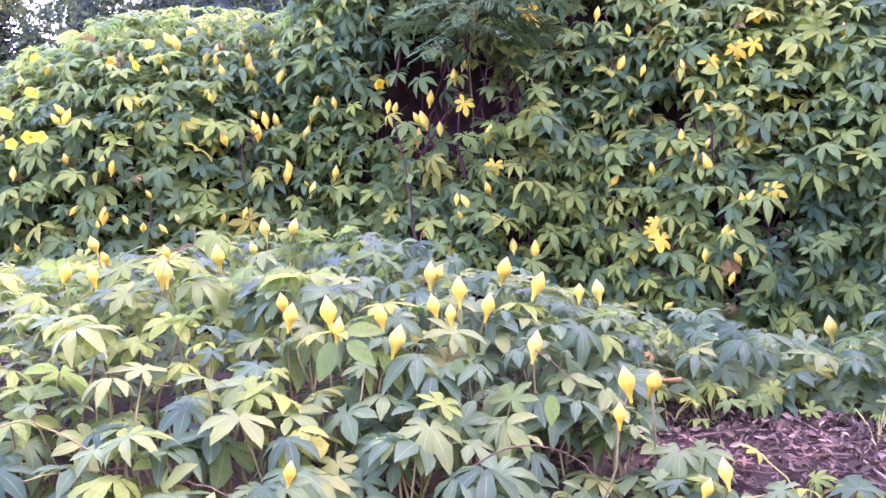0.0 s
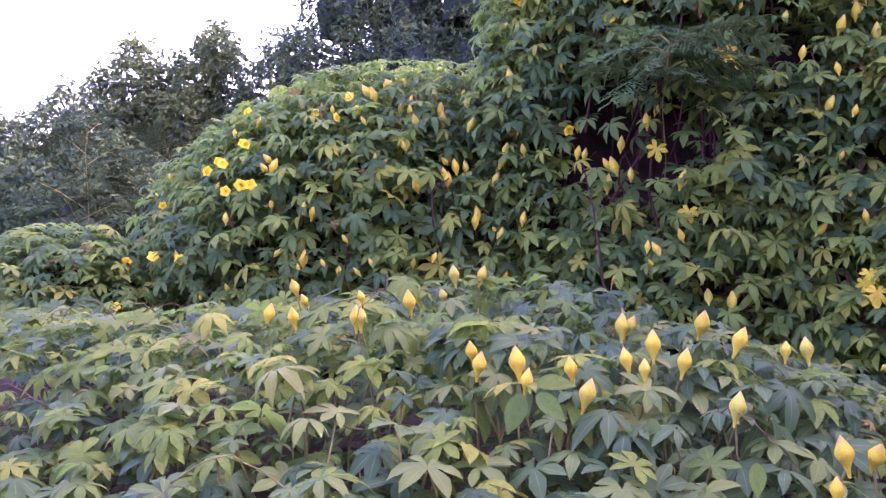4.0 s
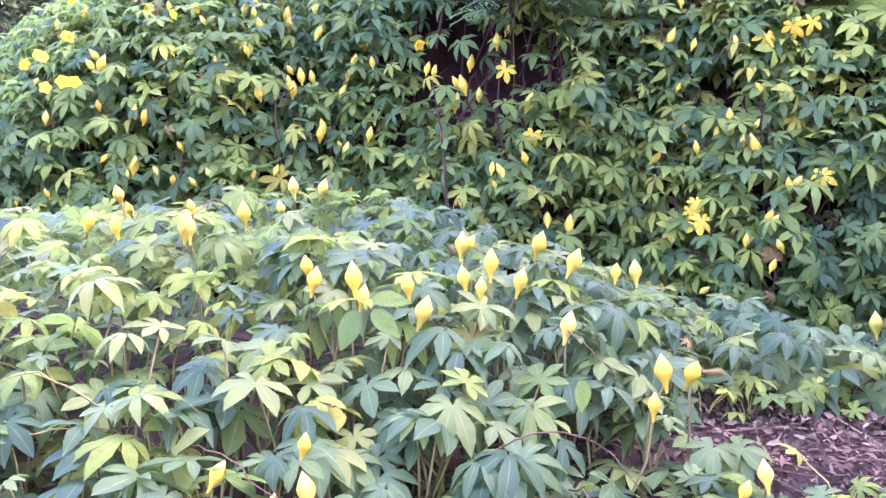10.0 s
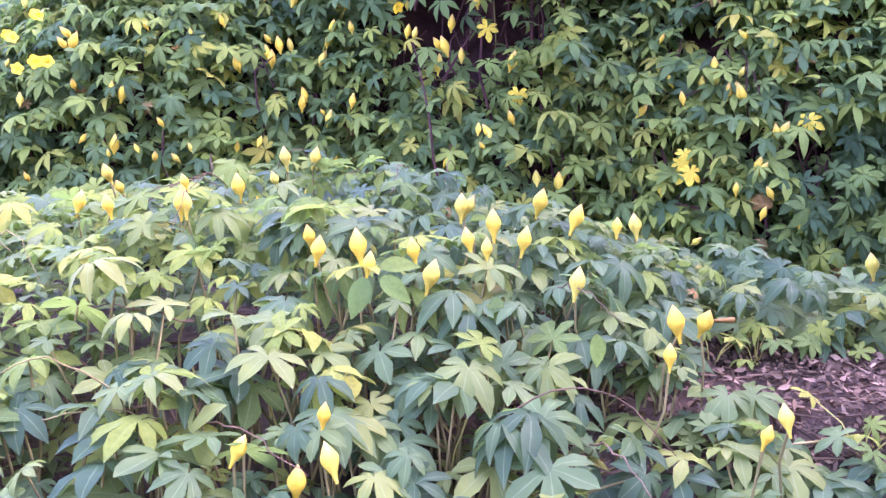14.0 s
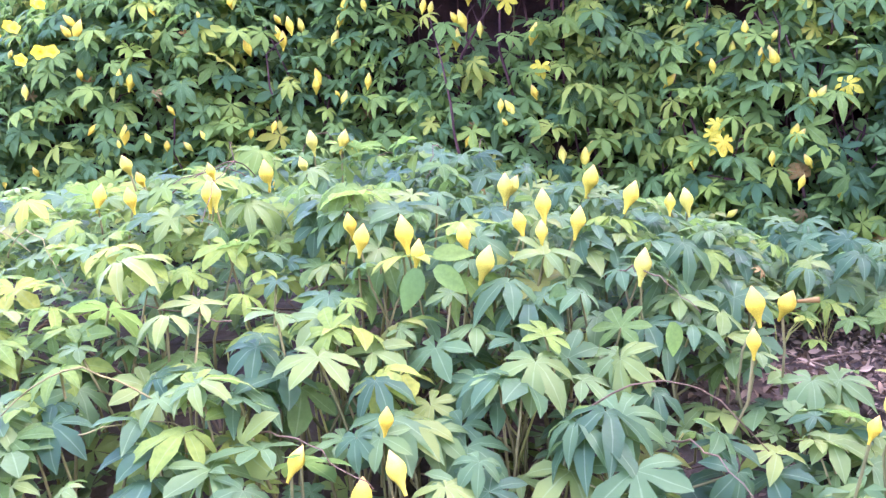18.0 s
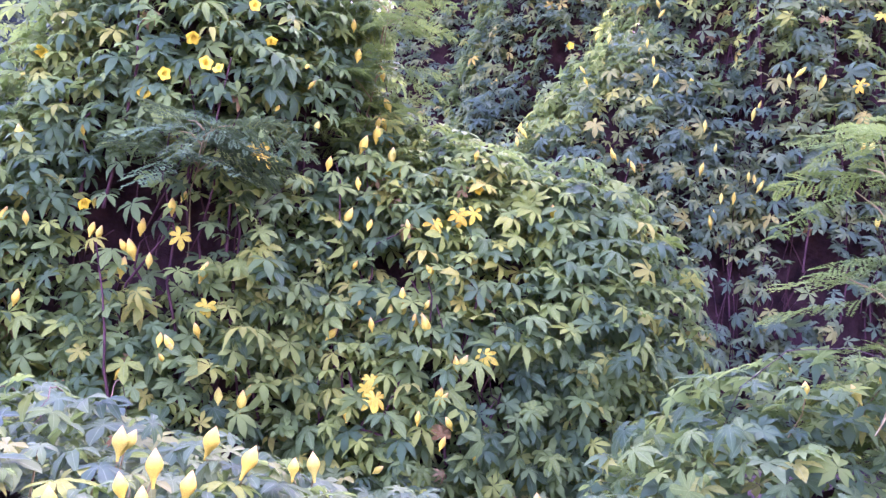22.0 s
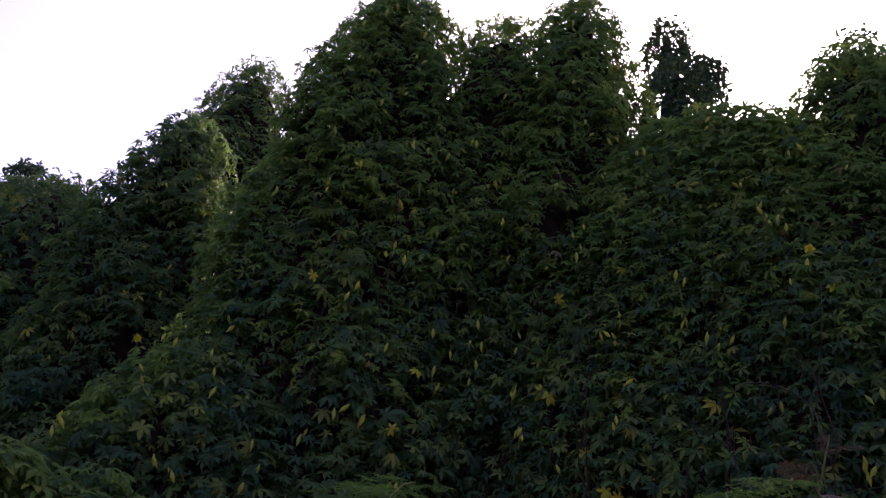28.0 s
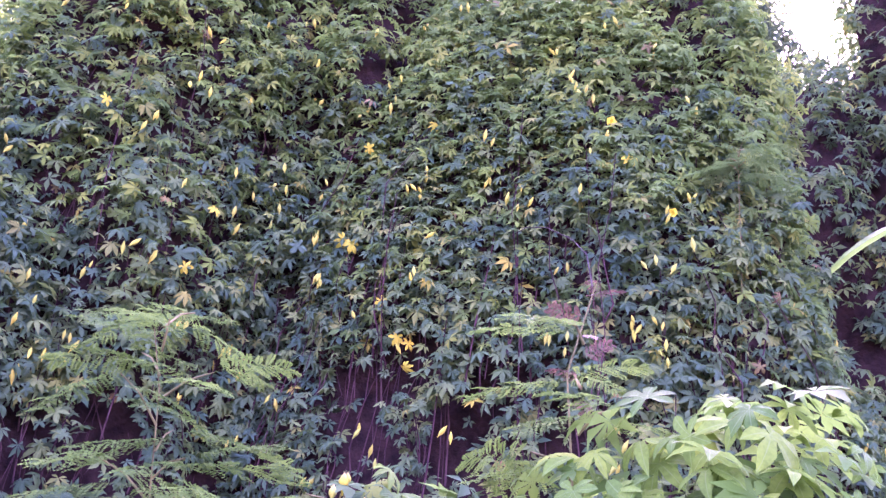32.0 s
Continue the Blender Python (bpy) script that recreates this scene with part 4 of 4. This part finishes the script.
put_pods(PLANTS["column"], [(1.28, 4.04, 2.88), (1.32, 4.05, 2.74), (1.48, 4.12, 2.7), (1.52, 4.1, 2.54), (1.45, 4.03, 2.42), (1.49, 4.05, 2.43), (1.43, 3.98, 2.35), (1.35, 3.93, 2.28), (1.32, 3.87, 2.08), (1.17, 3.87, 2.15), (1.28, 3.85, 1.92), (0.65, 3.8, 1.59), (0.64, 3.74, 1.35), (0.88, 3.74, 1.11), (0.85, 3.72, 1.07), (0.75, 3.71, 1.09), (0.51, 3.91, 1.86), (0.4, 3.93, 1.76), (0.21, 4, 1.73), (0.24, 3.98, 1.72), (0.34, 3.93, 1.67), (0.37, 3.92, 1.66), (0.44, 3.89, 1.62), (0.34, 3.9, 1.58), (-0.18, 4.24, 1.62), (-0.13, 4.2, 1.76), (-0.15, 4.21, 1.7), (-0.11, 4.21, 2.12), (-0.04, 4.04, 1.42), (-0.34, 4.47, 2.03)], 0.078, 0.3)
put_pods(PLANTS["column"], [(-0.31, 4.33, 1.9), (-0.06, 4.16, 1.86), (0.5, 3.76, 1.3), (0.54, 3.75, 1.29)], 0.078, 0.3)
put_pods(PLANTS["slope"], [(1.52, 3.98, 2.26), (1.48, 3.9, 2.17), (1.52, 3.86, 2.17), (1.31, 3.65, 1.51), (1.47, 3.58, 1.57), (1.42, 3.58, 1.5), (1.47, 3.56, 1.51), (1.51, 3.52, 1.46), (1.54, 3.5, 1.47), (1.55, 3.48, 1.45), (1.2, 3.69, 1.38), (1.57, 3.34, 1.17), (1.61, 3.3, 1.06), (1.58, 3.29, 0.98), (2.18, 3.52, 2.03), (1.68, 3.36, 1.31), (1.49, 3.35, 1.07), (1.25, 3.54, 1.06), (1.65, 3.36, 1.3)], 0.078, 0.3)
put_pods(PLANTS["dome"], [(-0.15, 4.1, 1.34), (-0.63, 4.18, 1.78), (-0.64, 4.47, 2.04), (-0.68, 4.4, 2), (-0.52, 4.57, 2.08), (-0.46, 4.41, 1.94), (-0.59, 4.31, 1.92), (-0.48, 4.47, 1.99), (-0.38, 4.25, 1.68), (-0.33, 4.28, 1.68), (-0.41, 4.18, 1.61), (-0.43, 4.19, 1.64), (-0.56, 4.11, 1.58), (-1.11, 4.08, 1.47), (-1.06, 4.07, 1.45), (-1.54, 4.18, 1.42), (-0.92, 4.01, 1.17), (-1.1, 4.04, 1.22), (-0.26, 4.13, 1.45), (-0.27, 4.1, 1.41)], 0.078, 0.3)
put_pods(PLANTS["dome"], [(-1.33, 4.22, 1.72), (-1.34, 4.19, 1.67), (-1.3, 4.2, 1.68), (-0.89, 4.57, 2.11), (-0.84, 4.51, 2.08), (-0.78, 4.67, 2.17)], 0.08, 0.6)
put_flowers(PLANTS["column"], [(0.76, 3.89, 2.81), (0.52, 3.95, 2.62), (0.58, 3.91, 2.51), (0.63, 3.88, 2.49), (0.84, 3.84, 2.65), (0.42, 3.96, 2.44), (-0.07, 4.41, 2.55), (0.17, 4.04, 1.84), (0.35, 3.99, 2.35), (1.02, 3.98, 2.96)])
put_flowers(PLANTS["slope"], [(1.84, 3.65, 2.11)])
put_flowers(PLANTS["dome"], [(-1.61, 4.73, 2.03), (-1.52, 4.38, 1.82), (-1.14, 4.42, 1.98), (-0.91, 4.39, 1.99), (-1.46, 4.17, 1.59), (-1.4, 4.15, 1.59), (-1.55, 4.2, 1.56), (-0.98, 4.52, 2.08), (-1.68, 4.46, 1.73), (-1.01, 4.36, 1.95)])
put_flowers(PLANTS["dome"], [(-2.15, 4.81, 1.5), (-1.49, 4.34, 1.81), (-1.8, 4.22, 1.21), (-2, 4.35, 1.22), (-1.62, 4.36, 1.71), (-1.76, 4.5, 1.68)])
put_flowers(PLANTS["left"], [(-2.11, 4.15, 0.97), (-2.19, 4.44, 1.19)])
put_yellow(PLANTS["column"], [(0.84, 3.86, 2.16), (0.88, 3.86, 2.13), (0.67, 3.74, 1.46), (0.55, 3.86, 1.74)], 0.07)
put_yellow(PLANTS["slope"], [(1.72, 3.6, 1.97), (1.8, 3.6, 1.99), (1.31, 3.5, 1.17), (1.32, 3.47, 1.12), (1.34, 3.46, 1.14), (1.76, 3.32, 1.35), (1.61, 3.61, 1.92), (1.33, 3.51, 1.21)], 0.062)
put_pods(front_bush, [(0.26, 1.92, 1.13), (0.22, 1.76, 1.1), (0.19, 1.82, 1.11), (-0.04, 1.76, 1.11), (-0.02, 1.72, 1.08), (-0.12, 1.78, 1.1), (-0.14, 1.83, 1.12), (-0.25, 2.32, 1.2), (-0.15, 2.45, 1.25), (-0.64, 2.32, 1.18), (-0.69, 2.4, 1.21), (-0.72, 2.25, 1.15), (-0.63, 2.17, 1.15), (-0.43, 2.01, 1.17), (-0.33, 2.22, 1.19), (0.38, 1.99, 1.17), (0.07, 1.75, 1.1), (0.1, 1.69, 1.06), (0.32, 1.87, 1.1), (0.38, 1.65, 1.05), (0.45, 1.93, 1.14), (0.23, 2.1, 1.15), (0.21, 2.09, 1.15), (0.59, 2.07, 1.1), (0.67, 2.17, 1.09), (0.53, 1.52, 1), (0.58, 1.51, 1), (0.49, 1.44, 0.96), (-0.23, 2.44, 1.25)], 0.053, 0.26, stalk=0.16)
put_pods(front_bush, [(0.57, 1.24, 0.89), (0.61, 1.26, 0.91), (-0.09, 1.31, 0.85), (-0.1, 1.37, 0.9), (-0.14, 1.3, 0.82), (-0.23, 1.34, 0.86), (-0.44, 2.12, 1.21), (-0.42, 2.01, 1.17)], 0.046, 0.3, stalk=0.14)
put_pods(side_bush, [(2.18, 1.77, 1.41), (1.9, 1.79, 1.37), (2.01, 1.72, 1.37)], 0.042, 0.2, stalk=0.12)
put_pods(side_bush, [(2.12, 1.06, 1.66), (2.17, 1.06, 1.69), (2.09, 0.96, 1.63), (2.19, 1.06, 1.7)], 0.042, 0.2, stalk=0.12)
put_yellow(PLANTS["wall"], [(6.35, 3.5, 4.06), (6.28, 3.1, 3.5), (6.32, 2.93, 3.2), (6.33, 2.83, 3.15), (6.32, 2.83, 2.95), (6.53, 2.91, 5.28), (6.65, 1.13, 4.86), (6.36, 3.59, 4.1)], 0.09)
put_yellow(PLANTS["peak_a"], [(4.95, 5.27, 4.91), (5.6, 4.43, 4.11), (5.41, 4.46, 3.53)], 0.09)
put_yellow(PLANTS["peak_b"], [(6.46, 3.53, 5.05)], 0.09)
put_pods(PLANTS["saddle"], [(6.11, 4.24, 4.56), (6.17, 4.15, 4.53), (6.14, 4.19, 4.74), (6.16, 4.18, 4.34), (6.1, 4.2, 4.16)], 0.098, 0.3, True)
put_pods(PLANTS["peak_a"], [(5.08, 5.11, 3.44), (5.06, 5.15, 3.37), (5.46, 4.88, 5.3), (5.49, 4.81, 5.39), (5.57, 4.73, 5.26), (5.35, 4.6, 4.25), (5.84, 4.48, 4.57), (5.17, 5.01, 4.74), (5.79, 4.82, 6.7), (5.93, 4.66, 6.67), (5.66, 5.15, 7.5), (4.52, 6.31, 5.18)], 0.098, 0.3, True)
put_pods(PLANTS["shoulder"], [(4.67, 5.27, 3.22), (4.68, 5.15, 3.02), (4.56, 5.16, 2.84), (4.69, 5.14, 2.5), (4.67, 5.15, 2.44), (4.82, 5.07, 2.64), (4.73, 5.11, 2.63), (4.44, 5.67, 3.8), (4.37, 5.54, 3.59), (4.69, 5.48, 3.64)], 0.098, 0.3, True)
put_pods(PLANTS["wall"], [(6.58, 1.6, 3.86), (6.57, 1.69, 3.83), (6.26, 2.72, 3.64), (6.63, 1.47, 4.94), (6.68, 1.34, 5.1), (6.44, 2.89, 4.69), (6.45, 2.9, 4.78)], 0.098, 0.3, True)
put_pods(PLANTS["cone"], [(5.42, 8.24, 5.78), (5.36, 8.16, 5.37)], 0.098, 0.3, True)
put_flowers(PLANTS["cone"], [(5.11, 7.96, 4.7)], 0.085)
put_flowers(PLANTS["wall"], [(6.71, 0.78, 4.36), (6.79, 1.33, 5.3)], 0.085)
put_pods(side_bush, [(1.76, 1.42, 1.44), (1.76, 1.41, 1.42), (1.78, 1.39, 1.43)], 0.042, 0.2, stalk=0.12)

put_pods(front_bush, [(1.46, 2.40, 0.84), (1.49, 2.42, 0.93), (1.55, 2.38, 0.87)], 0.068, 0.12, stalk=0.2)

# ---- scattered small pods on the high vines
for key, count in (("wall", 120), ("peak_a", 70), ("peak_b", 50), ("shoulder", 36), ("saddle", 20), ("cone", 20)):
    b = WALL_BODIES[key]
    p, n = b.sample(count * 6)
    ok = ((VIEW_SIDE - p) * n).sum(1) > 0.25 * np.linalg.norm(VIEW_SIDE - p, axis=1)
    for o in wb:
        if o is not b:
            ok &= ~o.holds(p, 0.0)
    p, n = p[ok][:count // 2], n[ok][:count // 2]
    p = p + n * 0.05
    twin = p + rng.normal(0, 0.07, p.shape)
    put_pods(PLANTS[key], np.concatenate([p, twin]).round(3).tolist(), 0.1, 0.4, True)

for key, count in (("dome", 46), ("slope", 16), ("column", 20)):
    b = HEDGE_BODIES[key]
    p, n = b.sample(count * 8)
    ok = ((VIEW_SIDE - p) * n).sum(1) > 0.25 * np.linalg.norm(VIEW_SIDE - p, axis=1)
    for o in hb:
        if o is not b:
            ok &= ~o.holds(p, 0.0)
    put_pods(PLANTS[key], (p + n * 0.04)[ok][:count].round(3).tolist(), 0.054, 0.45)

for key, count, size in (("dome", 26, 0.065), ("column", 20, 0.065), ("slope", 22, 0.065), ("left", 8, 0.065)):
    put_dry(PLANTS[key], HEDGE_BODIES[key], count, size)
for key, count in (("wall", 30), ("peak_a", 16), ("peak_b", 10), ("shoulder", 10)):
    put_dry(PLANTS[key], WALL_BODIES[key], count, 0.085)


# ---- wiry runners, tendrils and withered leaves in the front bush
def front_details():
    for i in range(10):
        x, y = rng.uniform(-1.5, 1.0), rng.uniform(1.0, 2.9)
        p = np.array((x, y, float(mound_top(x, y)) - rng.uniform(0.0, 0.1)))
        turn = frames_of(np.array(((0, -0.4, 1.0),)) + rng.normal(0, 0.5, (1, 3)), rng.normal(0, 1, (1, 3)))[0]
        part("withered_leaf", SHARED["dry"][i % 6], front_bush, "brown withered leaf", matrix_of(p, turn, 0.034 * rng.uniform(0.5, 1.1)))
    for i in range(50):
        x, y = rng.uniform(-1.6, 0.35 if i % 2 else -0.2), rng.uniform(1.0, 2.9)
        a, d = np.array((x, y, float(mound_top(x, y)) - 0.05)), rng.uniform(0, 6.28)
        ln, lift = rng.uniform(0.15, 0.45), rng.uniform(0.02, 0.12)
        pts = [a + np.array((math.cos(d) * ln * q, math.sin(d) * ln * q, lift * math.sin(math.pi * q) - 0.03 * q)) + rng.normal(0, 0.003, 3) for q in np.linspace(0, 1, 13)]
        v, t = tube(pts, 0.0018, 0.0009, 4)
        part("tendril", tri_mesh("tendril", v, t, mats["runner" if i % 3 else "stem"]), front_bush)
    for i in range(60):
        x, y = rng.uniform(-0.9, 0.55), rng.uniform(1.05, 1.9)
        z = float(rise(np.array(x), np.array(y)))
        pts = [(x, y, z), (x + rng.normal(0, 0.01), y, z + 0.1), (x + rng.normal(0, 0.02), y - 0.01, z + rng.uniform(0.14, 0.22))]
        v, t = tube(pts, 0.0028, 0.002, 5)
        part("shoot", tri_mesh("shoot", v, t, mats["shoot"]), front_bush, "yellow-green upright shoot")


front_details()


# ---- plain-edged leaves and a low flower in the front bush
def plain_leaf(root, toward, facing, length, kind, label):
    """One undivided leaf, folded along its midrib."""
    v, t = [], []
    for i in range(8):
        q = i / 7
        w = 0.26 * math.sin(math.pi * min(1.0, 0.10 + 0.90 * q ** 0.85))
        z = -0.25 * q * q
        v += [(-w, q, z + 0.3 * w), (0, q, z), (w, q, z + 0.3 * w)]
    for i in range(7):
        for j in range(2):
            a = i * 3 + j
            t += [(a, a + 1, a + 4), (a, a + 4, a + 3)]
    turn = frames_of(np.array((facing,), float), np.array((toward,), float))[0]
    part("plain_leaf", tri_mesh("plain_leaf", v, t, mats[kind]), front_bush, label, matrix_of(root, turn, length))


plain_leaf((-0.03, 1.60, 1.075), (-0.3, -0.1, -0.9), (0.1, -1.0, 0.25), 0.08, "hedge_one", "undivided olive-green leaf")
plain_leaf((0.00, 1.60, 1.075), (0.6, -0.2, -0.5), (-0.1, -0.9, 0.5), 0.07, "hedge_one", "undivided olive-green leaf")
plain_leaf((0.00, 1.62, 1.09), (0.8, -0.1, 0.25), (-0.1, -0.7, 0.8), 0.075, "lime_one", "bright young undivided leaf")
plain_leaf((0.37, 1.48, 0.99), (0.1, -0.3, -0.9), (0.1, -1.0, 0.2), 0.06, "hedge_one", "undivided olive-green leaf")
plain_leaf((0.22, 1.62, 1.03), (-0.2, -0.3, -0.9), (-0.2, -1.0, 0.2), 0.06, "green_one", "undivided green leaf")
put_flowers(front_bush, [(-0.69, 1.39, 0.82)], 0.05)

# ---- seedlings on the open soil
def seedling(x, y, leaves, size, label):
    o = thing("seedling", label, "plant", at=(x, y, float(rise(np.array(x), np.array(y)))))
    for i in range(leaves):
        a, h = rng.uniform(0, 6.28), rng.uniform(0.03, 0.10)
        top = np.array((math.cos(a), math.sin(a), 0)) * rng.uniform(0.01, 0.10) + (0, 0, h)
        stalk = part("stalk", tri_mesh("stalk", *tube([(0, 0, -0.01), top * (0.4, 0.4, 0.6), top], 0.0018, 0.0012, 4), mats["shoot"]), o)
        turn = frames_of(np.array(((0, -0.2, 1.0),)) + rng.normal(0, 0.3, (1, 3)), np.array(((math.cos(a), math.sin(a), -0.1),)))[0]
        part("leaf", SHARED["lime"][i % 6], stalk, "", matrix_of(top, turn, size * rng.uniform(0.7, 1.2)))


for x, y in ((0.74, 1.83), (0.86, 1.86), (0.98, 1.84), (1.10, 1.90)):
    seedling(x, y, 7, 0.045, "low bright green seedlings at the soil's edge")
seedling(1.12, 1.62, 5, 0.04, "small green seedling on dry leaf litter")
seedling(0.86, 1.44, 6, 0.05, "small green seedling on dry leaf litter")


def spent_flower(root, way):
    pts = np.array(root) + np.outer(np.linspace(0, 1, 6), way)
    v, t = tube(pts, 0.0025, 0.0055, 8)
    part("spent_flower", tri_mesh("spent_flower", v, t, mats["dry_one"]), front_bush, "rolled brownish spent flower")


spent_flower((0.595, 1.505, 1.005), (0.036, -0.005, 0.002))

# ---- single pieces
def arched_twig(points, label):
    o = new("dry_twig", tri_mesh("dry_twig", *tube(points, 0.0018, 0.0009, 6), mats["bark"]))
    tagged(o, label, "twig")


arched_twig([(2.12, 0.42, 2.20), (2.13, 0.44, 2.29), (2.12, 0.48, 2.33), (2.10, 0.54, 2.355), (2.09, 0.59, 2.355), (2.085, 0.62, 2.335)], "grey dry twig arching over the feathery shrub")
arched_twig([(1.75, 1.95, 1.2), (1.78, 1.90, 1.36), (1.86, 1.82, 1.47), (1.98, 1.72, 1.49), (2.08, 1.64, 1.46)], "thin dry twig arching out of the bush")


def broad_leaf(place, toward, length, label):
    """One large simple leaf on its stalk."""
    rows_, v, t = 9, [], []
    for i in range(rows_):
        q = i / (rows_ - 1)
        w = 0.20 * math.sin(math.pi * min(1.0, q * 0.9 + 0.08)) ** 0.8
        z = 0.10 * math.sin(2.2 * q) - 0.35 * q * q
        v += [(-w, q, z + 0.05), (-w * 0.5, q, z + 0.015), (0, q, z), (w * 0.5, q, z + 0.015), (w, q, z + 0.05)]
    for i in range(rows_ - 1):
        for j in range(4):
            a = i * 5 + j
            t += [(a, a + 1, a + 6), (a, a + 6, a + 5)]
    turn = frames_of(np.array(((-0.35, 0.1, 0.95),)), np.array((toward,), float))[0]
    o = thing("broad_leaf_plant", label, "plant", at=place)
    part("leaf", tri_mesh("leaf", v, t, mats["hedge_one"]), o, "", matrix_of((0, 0, 0), turn, length))
    x, y, z = place
    st = [(0.25, -0.3, float(rise(np.array(x), np.array(y - 0.3))) - z), (0.15, -0.25, -0.6), (0, 0, 0)]
    part("stalk", tri_mesh("stalk", *tube(st, 0.012, 0.006, 6), mats["stem"]), o)


broad_leaf((3.11, -0.62, 2.74), (0.0, 1.0, -0.32), 0.46, "large light green leaf on a bent stalk")

# ---- dry litter on the open soil
def litter():
    v = np.array(((0, -0.5, 0), (0.22, -0.1, 0.06), (-0.2, -0.12, 0.09), (0.18, 0.22, 0.05), (-0.17, 0.2, 0.1), (0, 0.55, 0.02), (0, 0.0, -0.02)), float)
    t = np.array(((0, 1, 6), (0, 6, 2), (6, 1, 3), (6, 4, 2), (6, 3, 5), (6, 5, 4)))
    curls = [v * (1, 1, k) for k in (0.6, 1.6, 2.6)]
    shapes = [tri_mesh("dry_leaf", c, t, mats["litter"]) for c in curls]
    o = thing("leaf_litter", "dry brown fallen leaves and twigs on bare soil", "litter")
    n = 10000
    x, y = rng.normal(1.10, 0.42, n), rng.normal(1.60, 0.34, n)
    p = np.stack([x, y, rise(x, y) + rng.uniform(0.004, 0.035, n)], -1)
    turns = frames_of(np.array((0, 0, 1.0)) + rng.normal(0, 0.6, p.shape), rng.normal(0, 1, p.shape))
    sizes = rng.uniform(0.007, 0.028, n)
    for i in range(260):
        part("dry_leaf", shapes[i % 3], o, "", matrix_of(p[i], turns[i], sizes[i] * 1.3))
    vv, tt = scatter([(c, t) for c in curls], p[260:], turns[260:], sizes[260:])
    tagged(part("leaf_scraps", tri_mesh("leaf_scraps", vv, tt, mats["litter_many"]), o), kind="stuff")
    for i in range(40):
        a = np.array((rng.normal(1.05, 0.25), rng.normal(1.58, 0.2), 0))
        d, ln = rng.uniform(0, 3.14), rng.uniform(0.08, 0.4)
        pts = [a + np.array((math.cos(d), math.sin(d), 0)) * ln * k + (0, rng.normal(0, 0.008), 0) for k in (0, 0.35, 0.7, 1)]
        for q in pts:
            q[2] = rise(q[0], q[1]) + 0.02
        vv, tt = tube(pts, 0.0030, 0.0018, 5)
        part("twig", tri_mesh("twig", vv, tt, mats["litter"]), o)


litter()

# ---- stems hanging in the high vines
def hanging(owner, body, count, low, high, many):
    tangle = []
    for i in range(count + many):
        th = rng.uniform(0, 6.28)
        lo = low if i < count else rng.uniform(low, 0.4)
        p = body.point(np.full(6, th), np.linspace(lo, min(0.9, lo + rng.uniform(0.12, high)), 6), -rng.uniform(*((0.16, 0.27) if i < count else (0.2, 0.28))))
        n = body.normal(np.array((th,)), np.array((0.2,)))[0]
        if (VIEW_SIDE - p[0]) @ n < 0:
            continue
        p = p + np.cumsum(rng.normal(0, 0.05, p.shape), 0)
        v, t = tube(p, rng.uniform(0.004, 0.010), 0.003, 4)
        if i < count:
            part("hanging_stem", tri_mesh("hanging_stem", v, t, mats["twig"]), owner)
        else:
            tangle.append((v, t))
    v, t = merged(tangle)
    tagged(part("tangle", tri_mesh("tangle", v, t, mats["twig"]), owner, "tangle of dry reddish-brown hanging stems"), kind="stuff")


for key, count, many in (("wall", 30, 420), ("peak_b", 10, 120), ("peak_a", 14, 200), ("shoulder", 10, 120), ("saddle", 4, 50)):
    hanging(PLANTS[key], WALL_BODIES[key], count, 0.03, 0.4, many)
for key in ("dome", "column", "slope"):
    hanging(PLANTS[key], HEDGE_BODIES[key], 3, 0.05, 0.4, 130)
